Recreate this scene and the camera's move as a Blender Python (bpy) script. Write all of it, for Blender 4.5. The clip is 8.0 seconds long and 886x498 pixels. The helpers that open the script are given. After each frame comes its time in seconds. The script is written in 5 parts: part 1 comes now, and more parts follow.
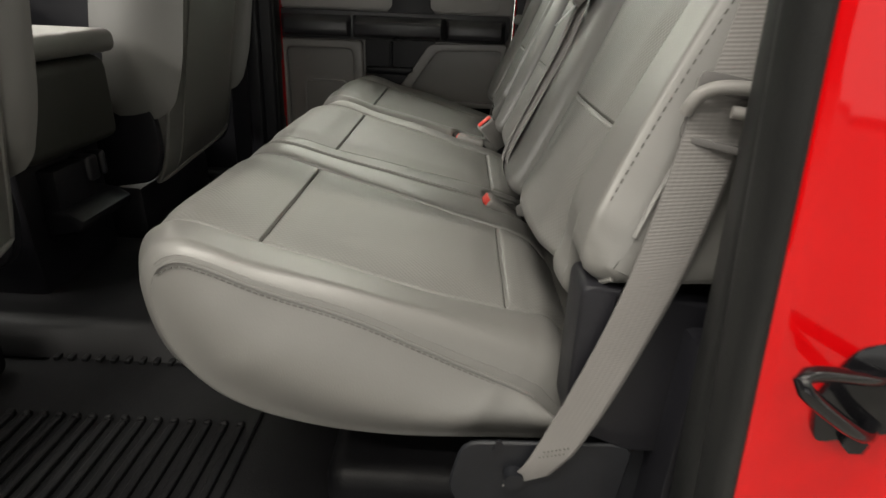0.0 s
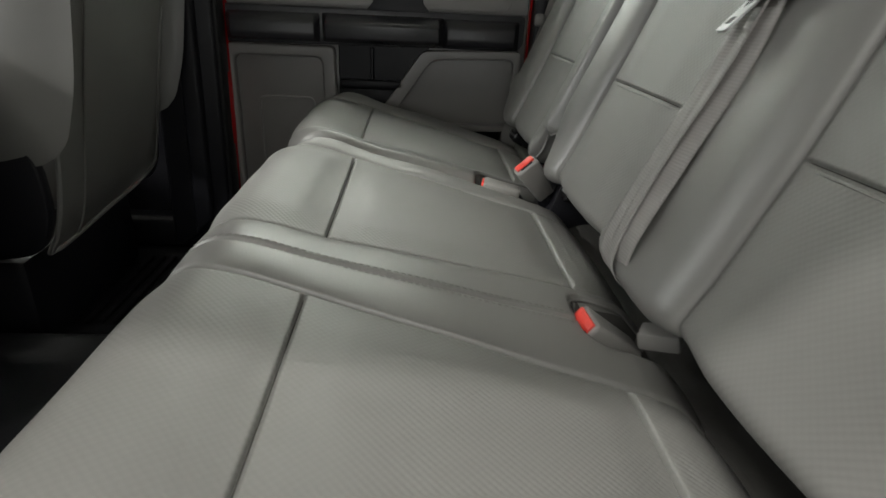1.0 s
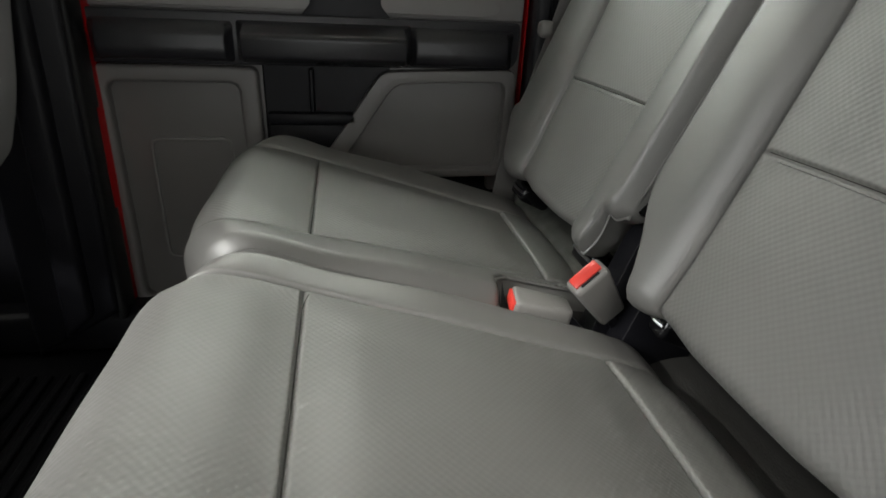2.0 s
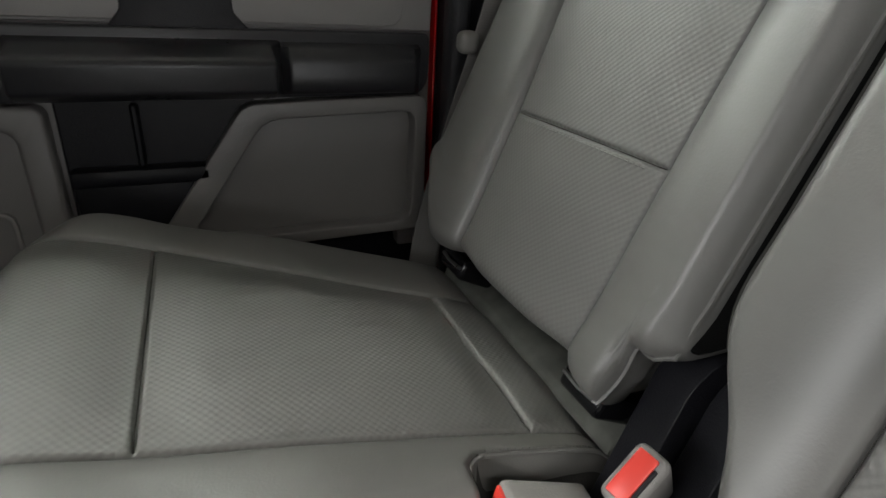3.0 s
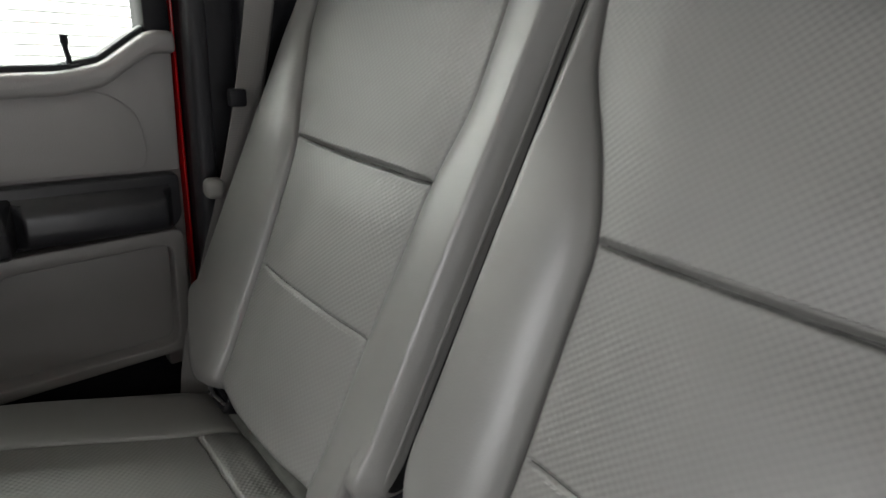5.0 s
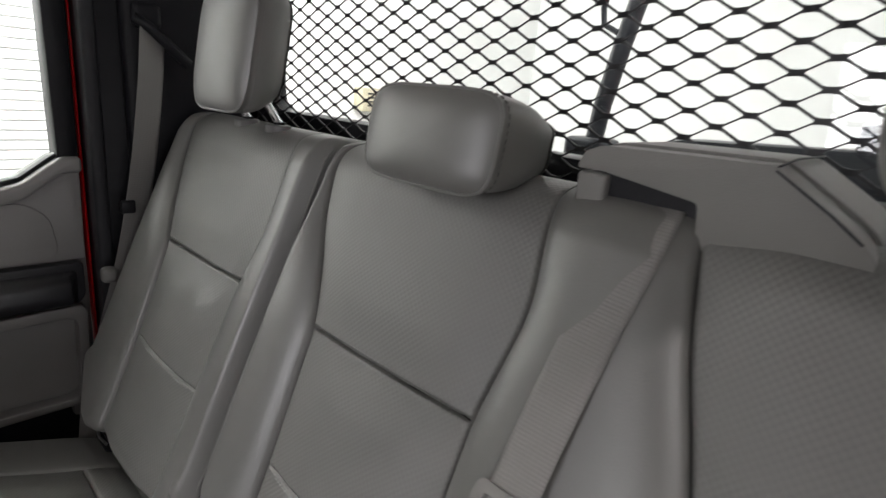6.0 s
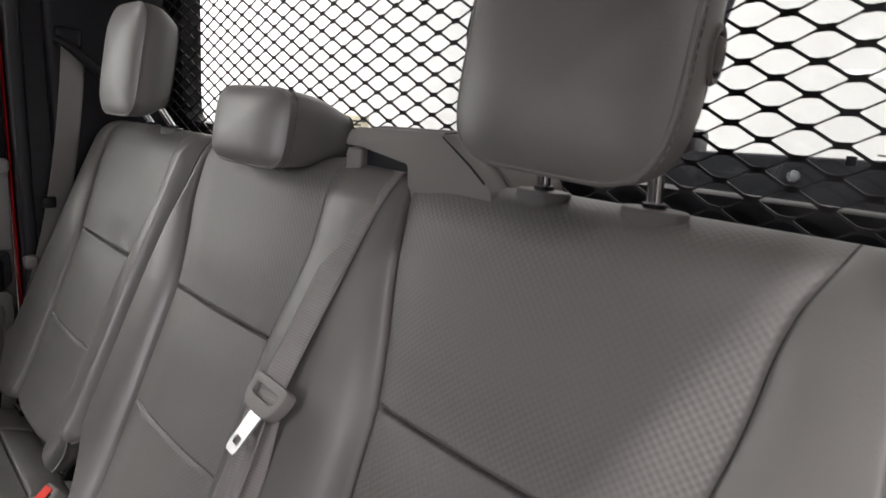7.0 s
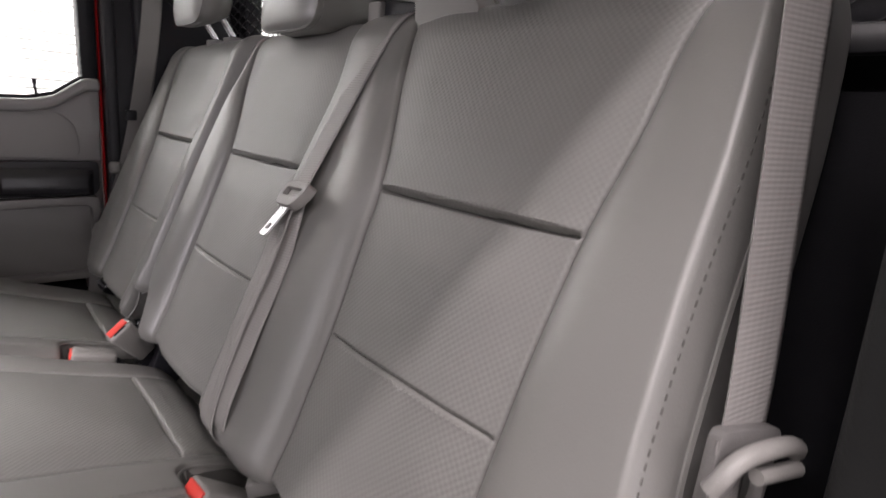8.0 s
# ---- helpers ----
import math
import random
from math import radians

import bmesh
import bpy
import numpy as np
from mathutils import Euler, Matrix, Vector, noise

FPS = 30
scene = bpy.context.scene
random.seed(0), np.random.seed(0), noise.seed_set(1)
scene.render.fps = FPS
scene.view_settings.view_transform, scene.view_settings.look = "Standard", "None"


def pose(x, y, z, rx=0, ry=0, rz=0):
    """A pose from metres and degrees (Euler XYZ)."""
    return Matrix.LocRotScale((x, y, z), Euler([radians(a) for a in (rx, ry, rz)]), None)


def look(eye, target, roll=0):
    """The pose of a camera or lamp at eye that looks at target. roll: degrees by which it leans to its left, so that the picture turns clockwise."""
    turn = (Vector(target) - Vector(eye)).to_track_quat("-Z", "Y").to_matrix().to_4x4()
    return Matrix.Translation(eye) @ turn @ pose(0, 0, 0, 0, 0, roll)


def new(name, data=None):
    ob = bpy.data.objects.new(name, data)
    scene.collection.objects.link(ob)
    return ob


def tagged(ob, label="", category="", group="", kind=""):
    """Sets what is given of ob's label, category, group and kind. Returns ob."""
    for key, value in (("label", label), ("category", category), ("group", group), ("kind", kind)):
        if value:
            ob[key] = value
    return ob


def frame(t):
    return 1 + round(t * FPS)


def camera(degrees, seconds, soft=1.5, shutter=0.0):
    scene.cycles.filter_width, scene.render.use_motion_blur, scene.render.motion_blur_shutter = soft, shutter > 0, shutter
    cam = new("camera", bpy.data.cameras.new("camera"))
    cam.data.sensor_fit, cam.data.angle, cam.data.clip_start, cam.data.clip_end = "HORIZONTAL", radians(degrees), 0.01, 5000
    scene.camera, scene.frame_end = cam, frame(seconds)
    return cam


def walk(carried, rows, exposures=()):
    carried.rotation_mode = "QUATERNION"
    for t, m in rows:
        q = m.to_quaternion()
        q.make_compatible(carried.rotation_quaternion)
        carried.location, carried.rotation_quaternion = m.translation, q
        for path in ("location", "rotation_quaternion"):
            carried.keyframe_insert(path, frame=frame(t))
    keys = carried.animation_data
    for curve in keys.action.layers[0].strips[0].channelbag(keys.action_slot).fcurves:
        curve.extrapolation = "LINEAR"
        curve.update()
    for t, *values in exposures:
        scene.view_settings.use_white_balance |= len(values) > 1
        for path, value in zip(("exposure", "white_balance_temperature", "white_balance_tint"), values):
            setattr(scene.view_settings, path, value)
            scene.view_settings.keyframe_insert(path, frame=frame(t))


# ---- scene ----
cam = camera(76.2, 8.0, shutter=0.2)
PATH = [
    (0, (-0.171, 0.028, 0.711), (-0.204, 1.853, -0.108), 2.4),
    (0.5, (-0.244, 0.226, 0.693), (-0.211, 2.051, -0.124), 2.4),
    (1, (-0.306, 0.483, 0.69), (-0.186, 2.306, -0.123), 2.8),
    (1.5, (-0.369, 0.714, 0.692), (-0.153, 2.527, -0.125), 2.9),
    (3, (-0.336, 1.245, 0.705), (0.398, 2.915, -0.114), 3.0),
    (3.5, (-0.336, 1.281, 0.677), (0.642, 2.825, -0.137), 3.7),
    (4, (-0.326, 1.304, 0.672), (0.772, 2.77, -0.13), 3.9),
    (4.5, (-0.29, 1.272, 0.772), (0.887, 2.689, -0.006), 3.8),
    (5, (-0.288, 1.164, 0.881), (0.988, 2.531, 0.172), 4.3),
    (6.5, (-0.277, 0.672, 1.057), (1.144, 1.996, 0.583), 4.8),
    (7, (-0.26, 0.552, 1.013), (1.182, 1.866, 0.572), 4.8),
    (7.5, (-0.259, 0.474, 0.916), (1.168, 1.806, 0.481), 4.5),
    (8, (-0.296, 0.389, 0.824), (0.992, 1.854, 0.381), 4.5),
]
walk(cam, [(t, look(eye, target, roll)) for t, eye, target, roll in PATH], exposures=[(0, 0.38, 7050, 9), (0.5, 0.42, 6800, 8), (1, 0.46, 6600, 7), (3, 0.62, 6550, 10), (4.2, 0.66, 6550, 11), (5, 0.95, 6500, 12), (6.3, 0.42, 6500, 17), (7, 0.47, 6560, 20), (8, 0.78, 6600, 23)])

# ---- light ----
world = bpy.data.worlds.new("world")
scene.world = world
world.use_nodes = True
world.node_tree.nodes["Background"].inputs[0].default_value = (0.9, 0.95, 1.0, 1)
world.node_tree.nodes["Background"].inputs[1].default_value = 0.05


def area_lamp(name, x, y, z, sx, sy, power, color, aim=(0, 0, 0)):
    data = bpy.data.lights.new(name, "AREA")
    data.shape, data.size, data.size_y, data.energy, data.color = "RECTANGLE", sx, sy, power, color
    ob = new(name, data)
    ob.matrix_world = pose(x, y, z, *aim)
    return ob


# ---- helpers of this scene ----
def link(name, me, mat, parent=None, label=""):
    me.materials.append(mat)
    ob = new(name, me)
    if parent is not None:
        ob.parent = parent
    if label:
        ob["label"] = label
    return ob


def part(name, bm, mat, parent=None, label="", smooth=True):
    me = bpy.data.meshes.new(name)
    bm.normal_update()
    bm.to_mesh(me)
    bm.free()
    if smooth:
        me.polygons.foreach_set("use_smooth", [True] * len(me.polygons))
        try:
            me.set_sharp_from_angle(angle=radians(38))
        except AttributeError:
            pass
    return link(name, me, mat, parent, label)


def thing(name, label, category, at=(0, 0, 0), group="", kind=""):
    ob = new(name)
    ob.empty_display_size = 0.05
    return tagged(ob, label, category, group, kind)


def rbox(x0, x1, y0, y1, z0, z1, r=0.005, seg=3, m=None):
    bm = bmesh.new()
    bmesh.ops.create_cube(bm, size=1)
    for v in bm.verts:
        v.co = Vector((x0 + (v.co.x + 0.5) * (x1 - x0), y0 + (v.co.y + 0.5) * (y1 - y0), z0 + (v.co.z + 0.5) * (z1 - z0)))
    if r > 0:
        bmesh.ops.bevel(bm, geom=bm.edges[:], offset=r, segments=seg, profile=0.5, affect="EDGES")
    if m is not None:
        bm.transform(m)
    return bm


def prism(pts, y0, y1, r=0.004, seg=2, axis="y"):
    """A plate with the outline pts (x, z) between y0 and y1; axis "x": outline (y, z) between two x; "z": outline (x, y)."""
    bm = bmesh.new()
    area = sum(a[0] * b[1] - b[0] * a[1] for a, b in zip(pts, pts[1:] + pts[:1]))
    if area < 0:
        pts = pts[::-1]

    def place(p, d):
        return {"y": (p[0], d, p[1]), "x": (d, p[0], p[1]), "z": (p[0], p[1], d)}[axis]
    front = [bm.verts.new(place(p, y0)) for p in pts]
    back = [bm.verts.new(place(p, y1)) for p in pts]
    bm.faces.new(front)
    bm.faces.new(back[::-1])
    for i in range(len(pts)):
        j = (i + 1) % len(pts)
        bm.faces.new((front[j], front[i], back[i], back[j]))
    bmesh.ops.recalc_face_normals(bm, faces=bm.faces[:])
    if r > 0:
        bmesh.ops.bevel(bm, geom=bm.edges[:], offset=r, segments=seg, profile=0.5, affect="EDGES", clamp_overlap=True)
    return bm


def ring(outer, inner, y0, y1, r=0.004, seg=2):
    """A frame between two outlines with the same number of corners."""
    bm = bmesh.new()
    n = len(outer)
    loops = [[bm.verts.new((p[0], y, p[1])) for p in loop] for loop, y in ((outer, y0), (inner, y0), (inner, y1), (outer, y1))]
    for a, b in ((0, 1), (1, 2), (2, 3), (3, 0)):
        for i in range(n):
            j = (i + 1) % n
            bm.faces.new((loops[a][i], loops[a][j], loops[b][j], loops[b][i]))
    bmesh.ops.recalc_face_normals(bm, faces=bm.faces[:])
    if r > 0:
        edges = [e for e in bm.edges if e.calc_face_angle(0) > 0.4]
        bmesh.ops.bevel(bm, geom=edges, offset=r, segments=seg, profile=0.5, affect="EDGES", clamp_overlap=True)
    return bm


def smooth_path(pts, n):
    """A Catmull-Rom curve through pts, evenly sampled."""
    p = np.array(pts, float)
    p = np.vstack([2 * p[0] - p[1], p, 2 * p[-1] - p[-2]])
    out = []
    for i in range(1, len(p) - 2):
        t = np.linspace(0, 1, 24, endpoint=False)[:, None]
        a, b, c, d = p[i - 1:i + 3]
        out.append(0.5 * (2 * b + (c - a) * t + (2 * a - 5 * b + 4 * c - d) * t ** 2 + (3 * b - a - 3 * c + d) * t ** 3))
    out = np.vstack(out + [p[-2:-1]])
    length = np.concatenate([[0], np.cumsum(np.linalg.norm(np.diff(out, axis=0), axis=1))])
    s = np.linspace(0, length[-1], n)
    return np.stack([np.interp(s, length, out[:, k]) for k in range(out.shape[1])], 1)


def rounded_outline(pts, r, n=5):
    """The outline with its corners rounded."""
    out = []
    m = len(pts)
    for i in range(m):
        a, b, c = (np.array(pts[k % m], float) for k in (i - 1, i, i + 1))
        u, w = a - b, c - b
        rr = min(r, 0.45 * np.linalg.norm(u), 0.45 * np.linalg.norm(w))
        p, q = b + u / np.linalg.norm(u) * rr, b + w / np.linalg.norm(w) * rr
        for t in np.linspace(0, 1, n):
            out.append(tuple((1 - t) ** 2 * p + 2 * t * (1 - t) * b + t * t * q))
    return out


def tube(bm, pts, r, seg=8, closed=False):
    pts = [Vector(p) for p in pts]
    n = len(pts)
    rings = []
    ref = Vector((0.31, 0.22, 0.92))
    for i, p in enumerate(pts):
        a = pts[i - 1] if (i or closed) else p
        b = pts[(i + 1) % n] if (i < n - 1 or closed) else p
        d = (b - a).normalized()
        u = (ref - d * ref.dot(d)).normalized()
        w = d.cross(u)
        ref = u
        rings.append([bm.verts.new(p + r * (math.cos(2 * math.pi * k / seg) * u + math.sin(2 * math.pi * k / seg) * w)) for k in range(seg)])
    for i in range(n if closed else n - 1):
        a, b = rings[i], rings[(i + 1) % n]
        for k in range(seg):
            bm.faces.new((a[k], a[(k + 1) % seg], b[(k + 1) % seg], b[k]))
    if not closed:
        bm.faces.new(rings[0][::-1])
        bm.faces.new(rings[-1])
    return bm


def grid_mesh(name, points, uv, keep, mat, parent=None, label=""):
    """A mesh from a grid of points [rows, cols, 3]; keep: which cells [rows-1, cols-1]."""
    r, c = points.shape[:2]
    ii, jj = np.nonzero(keep)
    quads = np.stack([ii * c + jj, ii * c + jj + 1, (ii + 1) * c + jj + 1, (ii + 1) * c + jj], 1)
    used, back = np.unique(quads, return_inverse=True)
    quads = back.reshape(-1, 4)
    me = bpy.data.meshes.new(name)
    me.from_pydata(points.reshape(-1, 3)[used].tolist(), [], quads.tolist())
    layer = me.uv_layers.new(name="UVMap")
    layer.data.foreach_set("uv", uv.reshape(-1, 2)[used][quads.reshape(-1)].astype(np.float32).reshape(-1))
    me.polygons.foreach_set("use_smooth", [True] * len(me.polygons))
    me.update()
    return link(name, me, mat, parent, label)


def ribbon(name, pts, wides, width, mat, parent=None, label="", thick=0.0013, n=60, curl=0.0):
    """A strap through pts, its width along wides."""
    p = smooth_path(pts, n)
    w = smooth_path(wides, n)
    w = w / np.linalg.norm(w, axis=1)[:, None]
    d = np.gradient(p, axis=0)
    nor = np.cross(d, w)
    nor = nor / np.linalg.norm(nor, axis=1)[:, None]
    across = np.linspace(-0.5, 0.5, 9)
    section = [(a, 0.5) for a in across] + [(a, -0.5) for a in across[::-1]] + [(across[0], 0.5)]
    s = np.concatenate([[0], np.cumsum(np.linalg.norm(np.diff(p, axis=0), axis=1))])
    pts3 = np.stack([p + w * a * width + nor * (h * thick + curl * (a * a - 0.1)) for a, h in section], 1)
    uv = np.stack([np.stack([np.full(n, a * width), s], 1) for a, h in section], 1)
    return grid_mesh(name, pts3, uv, np.ones((n - 1, len(section) - 1), bool), mat, parent, label)


def ease(a):
    a = np.clip(a, 0, 1)
    return a * a * (3 - 2 * a)


def upholstery(parent, rows, knots, counts, r, outward, disp, region, looks, shape=None, bulge=0.015, caps=("bolster_end", None), caps_mat=None, split=0):
    """A stuffed pad swept along y. rows: its section (x, z) from edge to edge; knots: functions of the section's points that give
    the seams' y; outward: which side of the section is out; disp(X, Y, Z): stuffing and seams; region(row, strip) names the panel."""
    n = len(rows)
    tang = np.gradient(rows, axis=0)
    tang /= np.linalg.norm(tang, axis=1)[:, None]
    norm = np.stack([tang[:, 1], -tang[:, 0]], 1) * outward
    ks = [k(rows) for k in knots]
    cols, strip = [], []
    for j, c in enumerate(counts):
        t = np.linspace(0, 1, c, endpoint=False)
        t = 0.75 * (1 - np.cos(np.pi * t)) / 2 + 0.25 * t
        for a in t:
            cols.append(ks[j] + (ks[j + 1] - ks[j]) * a)
            strip.append(j)
    cols.append(ks[-1])
    Y = np.stack(cols, 1)
    X = np.repeat(rows[:, :1], Y.shape[1], 1)
    Z = np.repeat(rows[:, 1:], Y.shape[1], 1)
    if shape is not None:
        X, Z = shape(X, Y, Z)
    d = np.minimum(Y - Y[:, :1], Y[:, -1:] - Y)
    inset = 0
    for side, rr in zip((Y - Y[:, :1], Y[:, -1:] - Y), r if isinstance(r, tuple) else (r, r)):
        rr = np.asarray(rr(rows) if callable(rr) else np.full(n, rr))[:, None]
        inset = inset + np.where(side < rr, rr - np.sqrt(np.maximum(rr * rr - (rr - np.minimum(side, rr)) ** 2, 0)), 0)
    h = disp(X, Y, Z) * ease(d / 0.02) - inset
    P = np.stack([X + norm[:, :1] * h, Y, Z + norm[:, 1:] * h], 2)
    s = np.concatenate([[0], np.cumsum(np.linalg.norm(np.diff(rows, axis=0), axis=1))])
    uv = np.stack([Y, np.repeat(s[:, None], Y.shape[1], 1)], 2)
    names = [[region(i, j, rows) for j in range(len(counts))] for i in range(n - 1)]
    strip = np.array(strip)
    kinds = []
    for row in names:
        for k in row:
            if k and k not in kinds:
                kinds.append(k)
    for k in kinds:
        keep = np.zeros((n - 1, Y.shape[1] - 1), bool)
        for i in range(n - 1):
            for j in range(len(counts)):
                if names[i][j] == k:
                    keep[i, strip == j] = True
        # flip the order so that faces look outwards
        pts, u = (P, uv) if outward > 0 else (P[:, ::-1], uv[:, ::-1])
        kk = keep if outward > 0 else keep[:, ::-1]
        mat, label = looks[k.split(".")[0]]
        grid_mesh(k.split(".")[0], pts, u, kk, mat, parent, label)
    for side, name in ((0, caps[0]), (-1, caps[1])):
        if not name:
            continue
        loop = P[:, side]
        sign = -1 if side == 0 else 1
        m = 70
        f = np.linspace(0, 1, m)
        f = f ** 0.8
        idx = np.arange(n)
        ra = np.stack([np.interp(f * split, idx, loop[:, k]) for k in range(3)], 1)
        rb = np.stack([np.interp((n - 1) - f * (n - 1 - split), idx, loop[:, k]) for k in range(3)], 1)
        q = np.linspace(0, 1, 15)
        g = ra[:, None] * (1 - q)[None, :, None] + rb[:, None] * q[None, :, None]
        thick = np.linalg.norm(ra - rb, axis=1)
        fade = ease(np.linalg.norm(ra - ra[-1], axis=1) / 0.20)
        g[:, :, 1] += sign * bulge * (np.minimum(thick / 0.10, 1) * fade)[:, None] * np.sin(np.pi * q)[None] ** 1.4
        if (side == 0) != (outward > 0):
            g = g[:, ::-1]
        uvs = np.stack([g[:, :, 0], g[:, :, 2]], 2)
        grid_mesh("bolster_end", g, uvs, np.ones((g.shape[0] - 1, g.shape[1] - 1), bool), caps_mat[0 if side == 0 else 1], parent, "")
    return P


def lin(*pairs):
    """A piecewise line through (at, value) pairs, softened."""
    a = np.array(sorted(pairs), float)

    def f(v):
        v = np.asarray(v, float)
        w = [np.interp(v + o, a[:, 0], a[:, 1]) for o in (-0.02, -0.01, 0, 0.01, 0.02)]
        return sum(w) / 5
    return f


# ---- materials ----
def material(name, color, rough=0.5, metal=0.0, grain=0.0, grain_size=400.0, stain=0.1, stain_size=6.0, coat=0.0, spec=0.5, rough_var=0.08):
    mat = bpy.data.materials.new(name)
    mat.use_nodes = True
    nt = mat.node_tree
    bsdf = nt.nodes["Principled BSDF"]
    bsdf.inputs["Metallic"].default_value = metal
    bsdf.inputs["Coat Weight"].default_value = coat
    bsdf.inputs["Coat Roughness"].default_value = 0.04
    bsdf.inputs["Specular IOR Level"].default_value = spec
    tc = nt.nodes.new("ShaderNodeTexCoord")
    big = nt.nodes.new("ShaderNodeTexNoise")
    big.inputs["Scale"].default_value, big.inputs["Detail"].default_value = stain_size, 6
    nt.links.new(tc.outputs["Object"], big.inputs["Vector"])
    ramp = nt.nodes.new("ShaderNodeMapRange")
    ramp.inputs["From Min"].default_value, ramp.inputs["From Max"].default_value = 0.3, 0.7
    ramp.inputs["To Min"].default_value, ramp.inputs["To Max"].default_value = 1 - stain, 1 + stain
    nt.links.new(big.outputs["Fac"], ramp.inputs["Value"])
    mul = nt.nodes.new("ShaderNodeVectorMath")
    mul.operation = "SCALE"
    mul.inputs[0].default_value = color
    nt.links.new(ramp.outputs["Result"], mul.inputs["Scale"])
    nt.links.new(mul.outputs["Vector"], bsdf.inputs["Base Color"])
    rr = nt.nodes.new("ShaderNodeMapRange")
    rr.inputs["From Min"].default_value, rr.inputs["From Max"].default_value = 0.3, 0.7
    rr.inputs["To Min"].default_value, rr.inputs["To Max"].default_value = max(rough - rough_var, 0.02), min(rough + rough_var, 1)
    nt.links.new(big.outputs["Fac"], rr.inputs["Value"])
    nt.links.new(rr.outputs["Result"], bsdf.inputs["Roughness"])
    if grain > 0:
        fine = nt.nodes.new("ShaderNodeTexNoise")
        fine.inputs["Scale"].default_value, fine.inputs["Detail"].default_value = grain_size, 3
        nt.links.new(tc.outputs["Object"], fine.inputs["Vector"])
        bump = nt.nodes.new("ShaderNodeBump")
        bump.inputs["Strength"].default_value, bump.inputs["Distance"].default_value = grain, 0.001
        nt.links.new(fine.outputs["Fac"], bump.inputs["Height"])
        nt.links.new(bump.outputs["Normal"], bsdf.inputs["Normal"])
    return mat


def add_weave(mat, px, py, strength, distance, skew=True, tint=0.06, wx=1.0):
    """Relief of small woven bumps, px by py metres, in the surface's own measures."""
    nt = mat.node_tree
    bsdf = nt.nodes["Principled BSDF"]
    uvn = nt.nodes.new("ShaderNodeUVMap")
    sep = nt.nodes.new("ShaderNodeSeparateXYZ")
    nt.links.new(uvn.outputs["UV"], sep.inputs["Vector"])

    def wave(ax, period):
        m = nt.nodes.new("ShaderNodeMath")
        m.operation = "MULTIPLY"
        m.inputs[1].default_value = 2 * math.pi / period
        nt.links.new(sep.outputs[ax], m.inputs[0])
        w = nt.nodes.new("ShaderNodeMath")
        w.operation = "SINE"
        nt.links.new(m.outputs[0], w.inputs[0])
        return w
    a, b = wave("X", px), wave("Y", py)
    if wx != 1:
        k = nt.nodes.new("ShaderNodeMath")
        k.operation = "MULTIPLY"
        k.inputs[1].default_value = wx
        nt.links.new(a.outputs[0], k.inputs[0])
        a = k
    prod = nt.nodes.new("ShaderNodeMath")
    prod.operation = "MULTIPLY" if skew else "ADD"
    nt.links.new(a.outputs[0], prod.inputs[0])
    nt.links.new(b.outputs[0], prod.inputs[1])
    bump = nt.nodes.new("ShaderNodeBump")
    bump.inputs["Strength"].default_value, bump.inputs["Distance"].default_value = strength, distance
    nt.links.new(prod.outputs[0], bump.inputs["Height"])
    old = bsdf.inputs["Normal"].links
    if old:
        nt.links.new(old[0].from_socket, bump.inputs["Normal"])
    nt.links.new(bump.outputs["Normal"], bsdf.inputs["Normal"])
    # the valleys are a little darker, the bumps a little lighter
    src = bsdf.inputs["Base Color"].links[0].from_socket
    mr = nt.nodes.new("ShaderNodeMapRange")
    mr.inputs["From Min"].default_value, mr.inputs["From Max"].default_value = -1, 1
    mr.inputs["To Min"].default_value, mr.inputs["To Max"].default_value = 1 - tint, 1 + tint
    nt.links.new(prod.outputs[0], mr.inputs["Value"])
    sc = nt.nodes.new("ShaderNodeVectorMath")
    sc.operation = "SCALE"
    nt.links.new(src, sc.inputs[0])
    nt.links.new(mr.outputs["Result"], sc.inputs["Scale"])
    nt.links.new(sc.outputs["Vector"], bsdf.inputs["Base Color"])
    return mat


GREY = (0.165, 0.162, 0.154)
VINYL = material("grey_vinyl", GREY, 0.44, grain=0.16, grain_size=480, stain=0.05, stain_size=5, rough_var=0.04, spec=1.0)
WOVEN = add_weave(material("woven_vinyl", GREY, 0.54, grain=0.12, grain_size=900, stain=0.05, stain_size=5, rough_var=0.04, spec=1.0), 0.0070, 0.0072, 0.24, 0.0008, tint=0.05)
TRIM_MID = material("mid_grey_trim", (0.13, 0.125, 0.122), 0.45, grain=0.3, grain_size=600, stain=0.08)
STITCH = material("dark_thread", (0.115, 0.112, 0.105), 0.7, stain=0.1)
SEAM_SHADE = material("seam_crease_shade", (0.045, 0.044, 0.040), 0.8, stain=0.1, spec=0.2)
SEAM = material("seam_thread", (0.11, 0.108, 0.10), 0.7, stain=0.1)
DARK_PIPING = material("dark_piping", (0.05, 0.05, 0.045), 0.5, stain=0.1)
DOOR_GREY = material("door_grey", (0.205, 0.194, 0.187), 0.42, grain=0.35, grain_size=700, stain=0.06, spec=1.0)
UPPER_GREY = material("pale_door_grey", (0.36, 0.35, 0.34), 0.44, grain=0.35, grain_size=700, stain=0.05, spec=0.9)
TRIM_GREY = material("grey_trim", (0.23, 0.222, 0.212), 0.5, grain=0.35, grain_size=700, stain=0.05)
DARK_GREY = material("dark_grey_trim", (0.036, 0.036, 0.040), 0.45, grain=0.4, grain_size=600, stain=0.12, spec=0.3)
BLACK = material("black_trim", (0.011, 0.011, 0.014), 0.42, grain=0.4, grain_size=600, stain=0.15, spec=0.3)
CONSOLE_BACK = material("console_back", (0.042, 0.043, 0.037), 0.6, grain=0.4, grain_size=300, stain=0.1)
